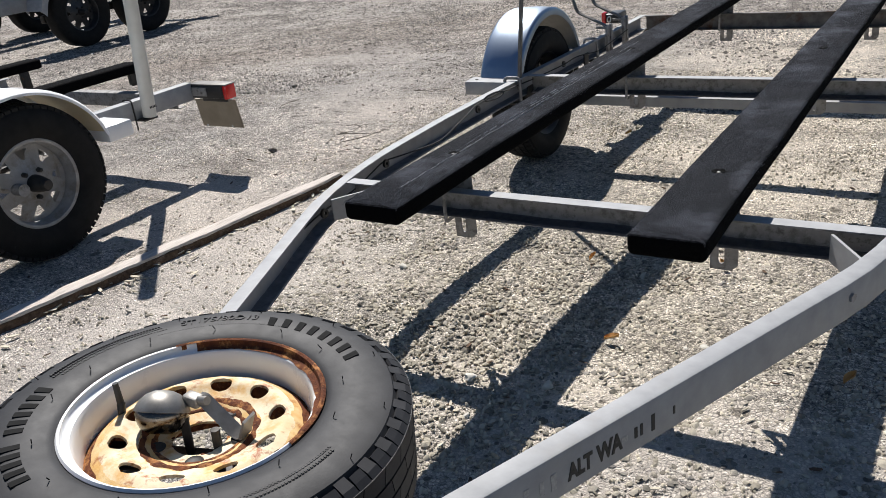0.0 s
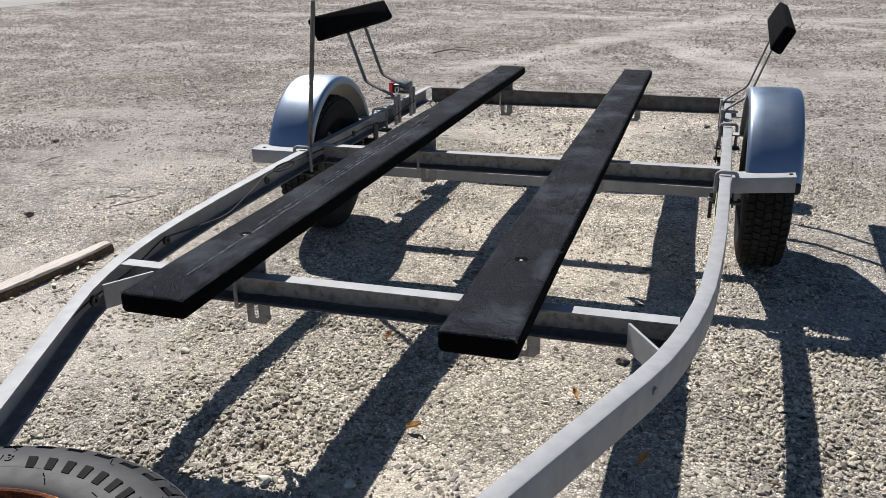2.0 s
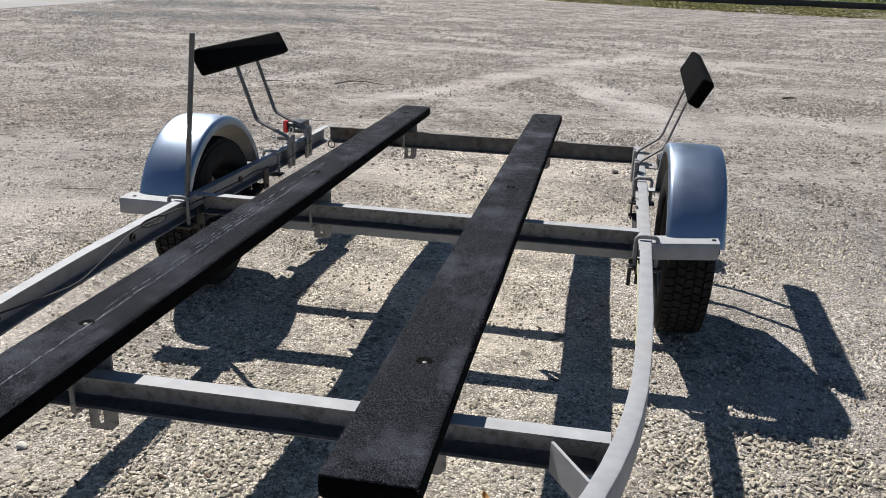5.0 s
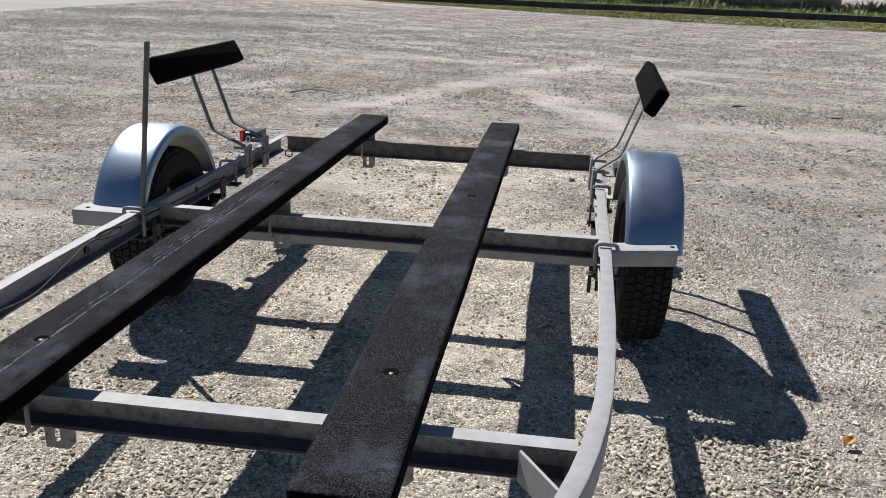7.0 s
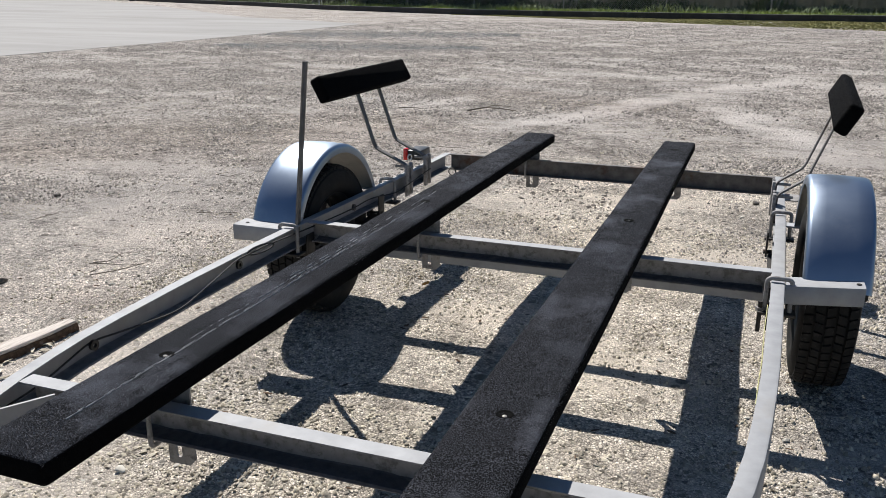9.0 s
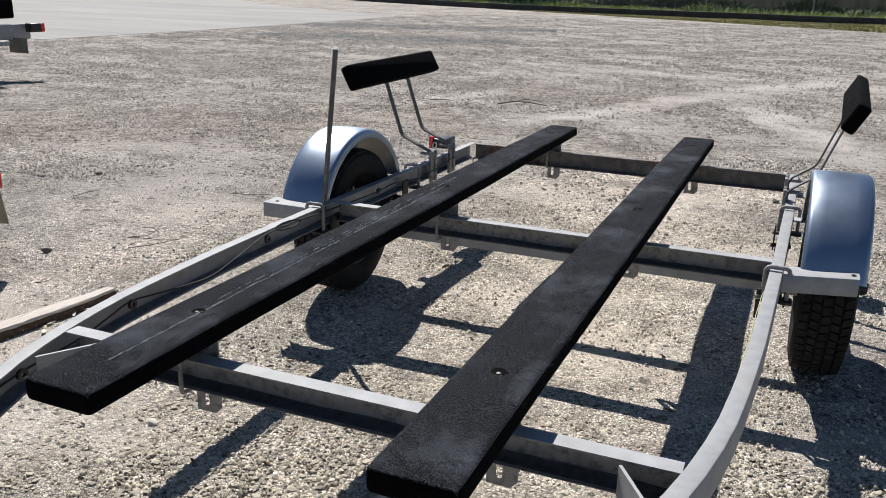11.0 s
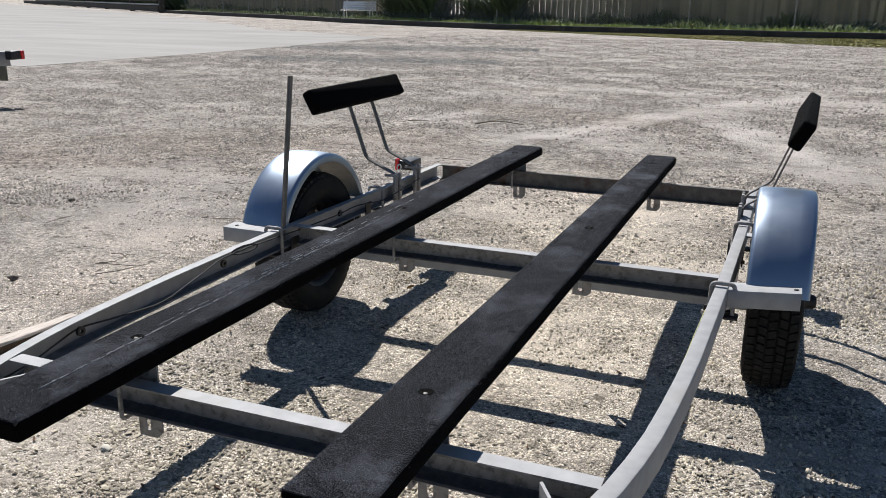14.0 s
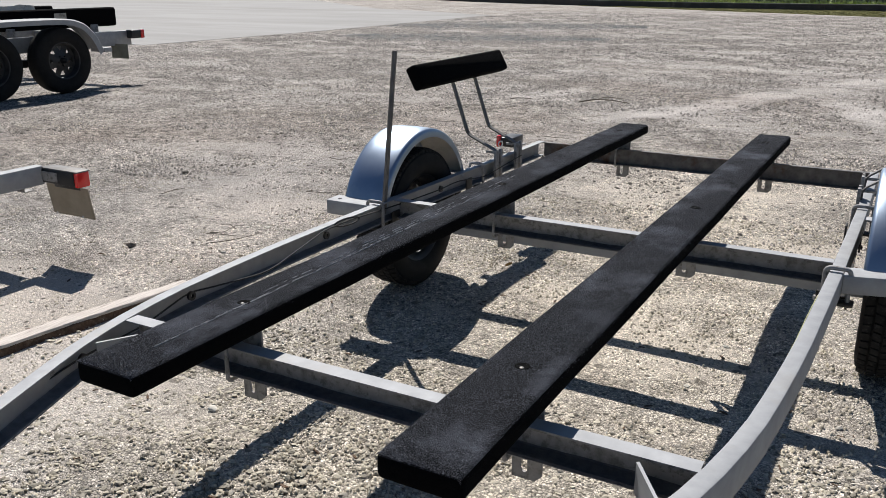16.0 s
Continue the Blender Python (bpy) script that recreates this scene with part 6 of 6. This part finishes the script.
# ---- old timber on the ground ----
def old_timber():
    """A split plank: pale flat top, dark rough sides, with a bark strip along one edge."""
    ob = thing("old_timber", (-1.75, 0.0, 0), "long weathered pale split timber lying on the gravel", "timber")

    def line(y):
        return -1.852 + 0.185 * (y + 0.49) - 0.014 * (y + 0.49) ** 2 + 0.006 * noise.noise((y * 2.2, 5, 0))

    plank, bark = bmesh.new(), bmesh.new()
    rows, strips = [], []
    n = 110
    for k in range(n + 1):
        y = -2.3 + 3.32 * k / n
        x, w = line(y), 0.034 + 0.003 * noise.noise((y * 4, 0, 1))
        if y > 0.8:
            w *= 1 - 0.45 * (y - 0.8) / 0.22
        h = 0.040 + 0.003 * noise.noise((y * 5, 4, 0))
        j = [0.0022 * noise.noise((y * 22, i * 3.1, 2)) for i in range(9)]
        prof = [(-w, -0.01), (-w + j[0], h * 0.6), (-w * 0.94 + j[1], h * 0.96 + j[2]), (-w * 0.35, h + j[3]), (w * 0.3, h * 0.985 + j[4]), (w * 0.90 + j[5], h * 0.93 + j[6]), (w + j[7], h * 0.80), (w * 0.96 + 2 * j[8], h * 0.3), (w * 0.9, -0.01)]
        rows.append([plank.verts.new((x + px, y, pz)) for px, pz in prof])
        q = 0.006 + 0.010 * max(0.0, noise.noise((y * 7, 8, 3)) + 0.25)
        strips.append([bark.verts.new((x + w * 0.93 + px, y, pz)) for px, pz in ((0, -0.008), (0, h * 0.70 + 2 * j[2]), (q * 0.6, h * 0.62 + 2 * j[1]), (q + 2 * j[3], h * 0.22 + j[0]), (q * 1.2 + 2 * j[4], -0.008))])
    for rr in (rows, strips):
        for r, q in zip(rr, rr[1:]):
            for k in range(len(r) - 1):
                (plank if rr is rows else bark).faces.new((r[k], q[k], q[k + 1], r[k + 1]))
    plank.faces.new(rows[0])
    plank.faces.new(rows[-1][::-1])
    part("plank", plank, OLDWOOD, ob, smooth=35)
    part("bark_edge", bark, BARK, ob, "dark flaking bark edge", smooth=30)
    return ob


old_timber()


def twig(name, points, r, material, label, category="twig"):
    ob = part(name, tube(rounded(points, 0.03, 3), r * 0.6, 6, r * 0.3), material, None, label)
    return tagged(ob, category=category, group="twigs on the gravel")


rng = random.Random(77)
for x, y, a, n in ((-2.05, 1.62, 20, 2), (-2.0, 1.75, 160, 1), (-1.96, 1.52, 60, 2), (-2.2, 2.55, 10, 1), (-2.6, 3.4, 35, 2), (1.55, 4.1, 30, 1), (2.1, 4.8, 10, 1), (-1.6, 4.9, -10, 1), (-2.9, 2.1, 80, 1)):
    for k in range(n):
        c, s = math.cos(radians(a + 58 * k)), math.sin(radians(a + 58 * k))
        ln = rng.uniform(0.09, 0.24)
        pts = [(x + c * ln * u + rng.uniform(-0.028, 0.028), y + s * ln * u + rng.uniform(-0.028, 0.028), 0.008 + rng.uniform(0, 0.012)) for u in (0, 0.35, 0.7, 1)]
        twig("twig", pts, 0.004, TWIG, "thin dry grey twig lying on gravel")
# a forked dead branch and short dark sticks out on the yard
for pts, r in (([(-2.04, 6.91, 0.012), (-1.90, 7.02, 0.035), (-1.74, 7.05, 0.03), (-1.55, 7.04, 0.012)], 0.013), ([(-1.90, 7.02, 0.03), (-1.84, 7.16, 0.045), (-1.66, 7.20, 0.03)], 0.009), ([(-2.78, 6.84, 0.010), (-2.66, 6.88, 0.016), (-2.54, 6.89, 0.010)], 0.009)):
    twig("branch", pts, r, TWIG, "thin forked dead branch lying on gravel", "branch")
for pts, r in (([(2.46, 7.70, 0.016), (2.53, 7.73, 0.022), (2.60, 7.76, 0.016)], 0.018), ([(3.32, 7.29, 0.012), (3.38, 7.28, 0.016), (3.44, 7.26, 0.012)], 0.014), ([(2.34, 4.67, 0.010), (2.37, 4.675, 0.013), (2.41, 4.67, 0.010)], 0.010)):
    twig("stick", pts, r, BARK, "short dark stick lying on gravel", "stick")
for k in range(5):
    x, y = -1.25 + rng.uniform(-0.15, 0.15), 3.55 + rng.uniform(-0.12, 0.12)
    a = rng.uniform(-0.5, 0.5)
    twig("straw", [(x, y, 0.01), (x + 0.12 * math.cos(a), y + 0.12 * math.sin(a), 0.02), (x + 0.26 * math.cos(a + 0.2), y + 0.26 * math.sin(a + 0.2), 0.012)], 0.004, STRAW, "bleached straw stalk on the gravel", "straw")


def leaf(x, y, a, size, tilt):
    bm = bmesh.new()
    rows = []
    for k in range(6):
        u = k / 5
        w = size * 0.28 * math.sin(math.pi * (0.08 + 0.88 * u))
        rows.append([bm.verts.new((u * size - size / 2, sgn * w, 0.012 + 0.010 * abs(sgn) + 0.012 * u * tilt)) for sgn in (-1, 0, 1)])
    for r, q in zip(rows, rows[1:]):
        for k in range(2):
            bm.faces.new((r[k], q[k], q[k + 1], r[k + 1]))
    thicken(bm, 0.001)
    ob = part("dry_leaf", moved(bm, Matrix.Translation((x, y, float(lie(x, y)))) @ pose(0, 0, 0, 0, 0, a)), LEAF_DRY, None, "small curled orange-brown fallen leaf")
    return tagged(ob, category="leaf", group="fallen leaves")


for x, y, a, sz in ((0.93, -0.62, 30, 0.06), (0.28, -0.25, 80, 0.045), (0.05, 0.05, 10, 0.04), (0.42, 0.33, 120, 0.03), (1.5, 0.9, 45, 0.05), (0.62, 0.06, 60, 0.04), (-0.55, 1.9, 20, 0.03), (0.2, 0.62, 140, 0.035), (1.25, 0.35, 15, 0.03), (-0.2, 0.55, 70, 0.03)):
    leaf(x, y, a, sz, 1)

# larger loose stones
for k, (x, y, sz, mt, lab) in enumerate(((-2.27, 1.32, 0.020, CLOD, "dark stone on pale gravel"), (0.60, 0.62, 0.016, PALE_STONE, "pale stone on the gravel"), (0.52, 0.60, 0.02, CLOD, "dark stone on pale gravel"), (-0.02, -0.20, 0.013, PALE_STONE, "pale stone on the gravel"),
                                      (-0.22, -0.24, 0.016, PALE_STONE, "pale stone on the gravel"), (0.33, -0.15, 0.014, PALE_STONE, "pale stone on the gravel"), (-3.2, 2.6, 0.018, CLOD, "dark stone on pale gravel"), (-0.78, 0.30, 0.014, PALE_STONE, "pale stone on the gravel"),
                                      (0.75, 3.9, 0.02, CLOD, "dark stone on pale gravel"), (-0.42, -0.55, 0.014, PALE_STONE, "pale stone on the gravel"))):
    bm = bmesh.new()
    bmesh.ops.create_icosphere(bm, subdivisions=2, radius=sz)
    for v in bm.verts:
        v.co *= 1 + 0.7 * noise.noise(v.co * 70 + Vector((k * 3, 0, 0)))
        v.co.z *= 0.6
    tagged(part("stone", moved(bm, Matrix.Translation((x, y, sz * 0.4 + float(lie(x, y))))), mt, None, lab, 60), category="stone", group="loose stones")


# ---- chips of bark and wood ----
def chips(name, material, label, count, place, size, seed, category="chips"):
    """Thin flat flakes lying loosely, as one mesh of kind stuff."""
    rng = random.Random(seed)
    verts, faces = [], []
    for _ in range(count):
        x, y = place(rng)
        ln, a = rng.uniform(*size), rng.uniform(0, 6.28)
        w, t = ln * rng.uniform(0.15, 0.4), rng.uniform(0.001, 0.003)
        c, q, lift = math.cos(a), math.sin(a), rng.uniform(-0.15, 0.15) * ln
        i = len(verts)
        for z in (0.002, 0.002 + t):
            for u, v in ((-0.5, -0.35), (0.1, -0.5), (0.5, -0.1), (0.45, 0.4), (-0.2, 0.5), (-0.5, 0.2)):
                dx, dy = u * ln, v * w
                verts.append((x + c * dx - q * dy, y + q * dx + c * dy, z + 0.004 + float(lie(x, y)) + lift * u + abs(lift) * 0.5))
        faces += [tuple(range(i + 5, i - 1, -1)), tuple(range(i + 6, i + 12))] + [(i + k, i + (k + 1) % 6, i + 6 + (k + 1) % 6, i + 6 + k) for k in range(6)]
    me = bpy.data.meshes.new(name)
    me.from_pydata(verts, [], faces)
    me.materials.append(material)
    return tagged(new(name, me), label, category, kind="stuff")


def by_timber(r):
    y = r.uniform(-1.2, 1.0)
    return -1.76 + 0.17 * y + abs(r.gauss(0.03, 0.09)), y


chips("wood_chips", WOODCHIP, "pale flakes of wood and bark beside the timber", 110, by_timber, (0.012, 0.045), 41)
chips("chaff", WOODCHIP, "dry straw chaff and small chips on the gravel", 600, lambda r: (r.uniform(-2.4, 2.2), r.uniform(-1.3, 3.4)), (0.008, 0.026), 42, "chaff")
chips("bark_chips", BARK, "dark bark crumbs on the gravel", 420, lambda r: (r.uniform(-2.6, 2.4), r.uniform(-1.3, 4.0)), (0.008, 0.028), 43)
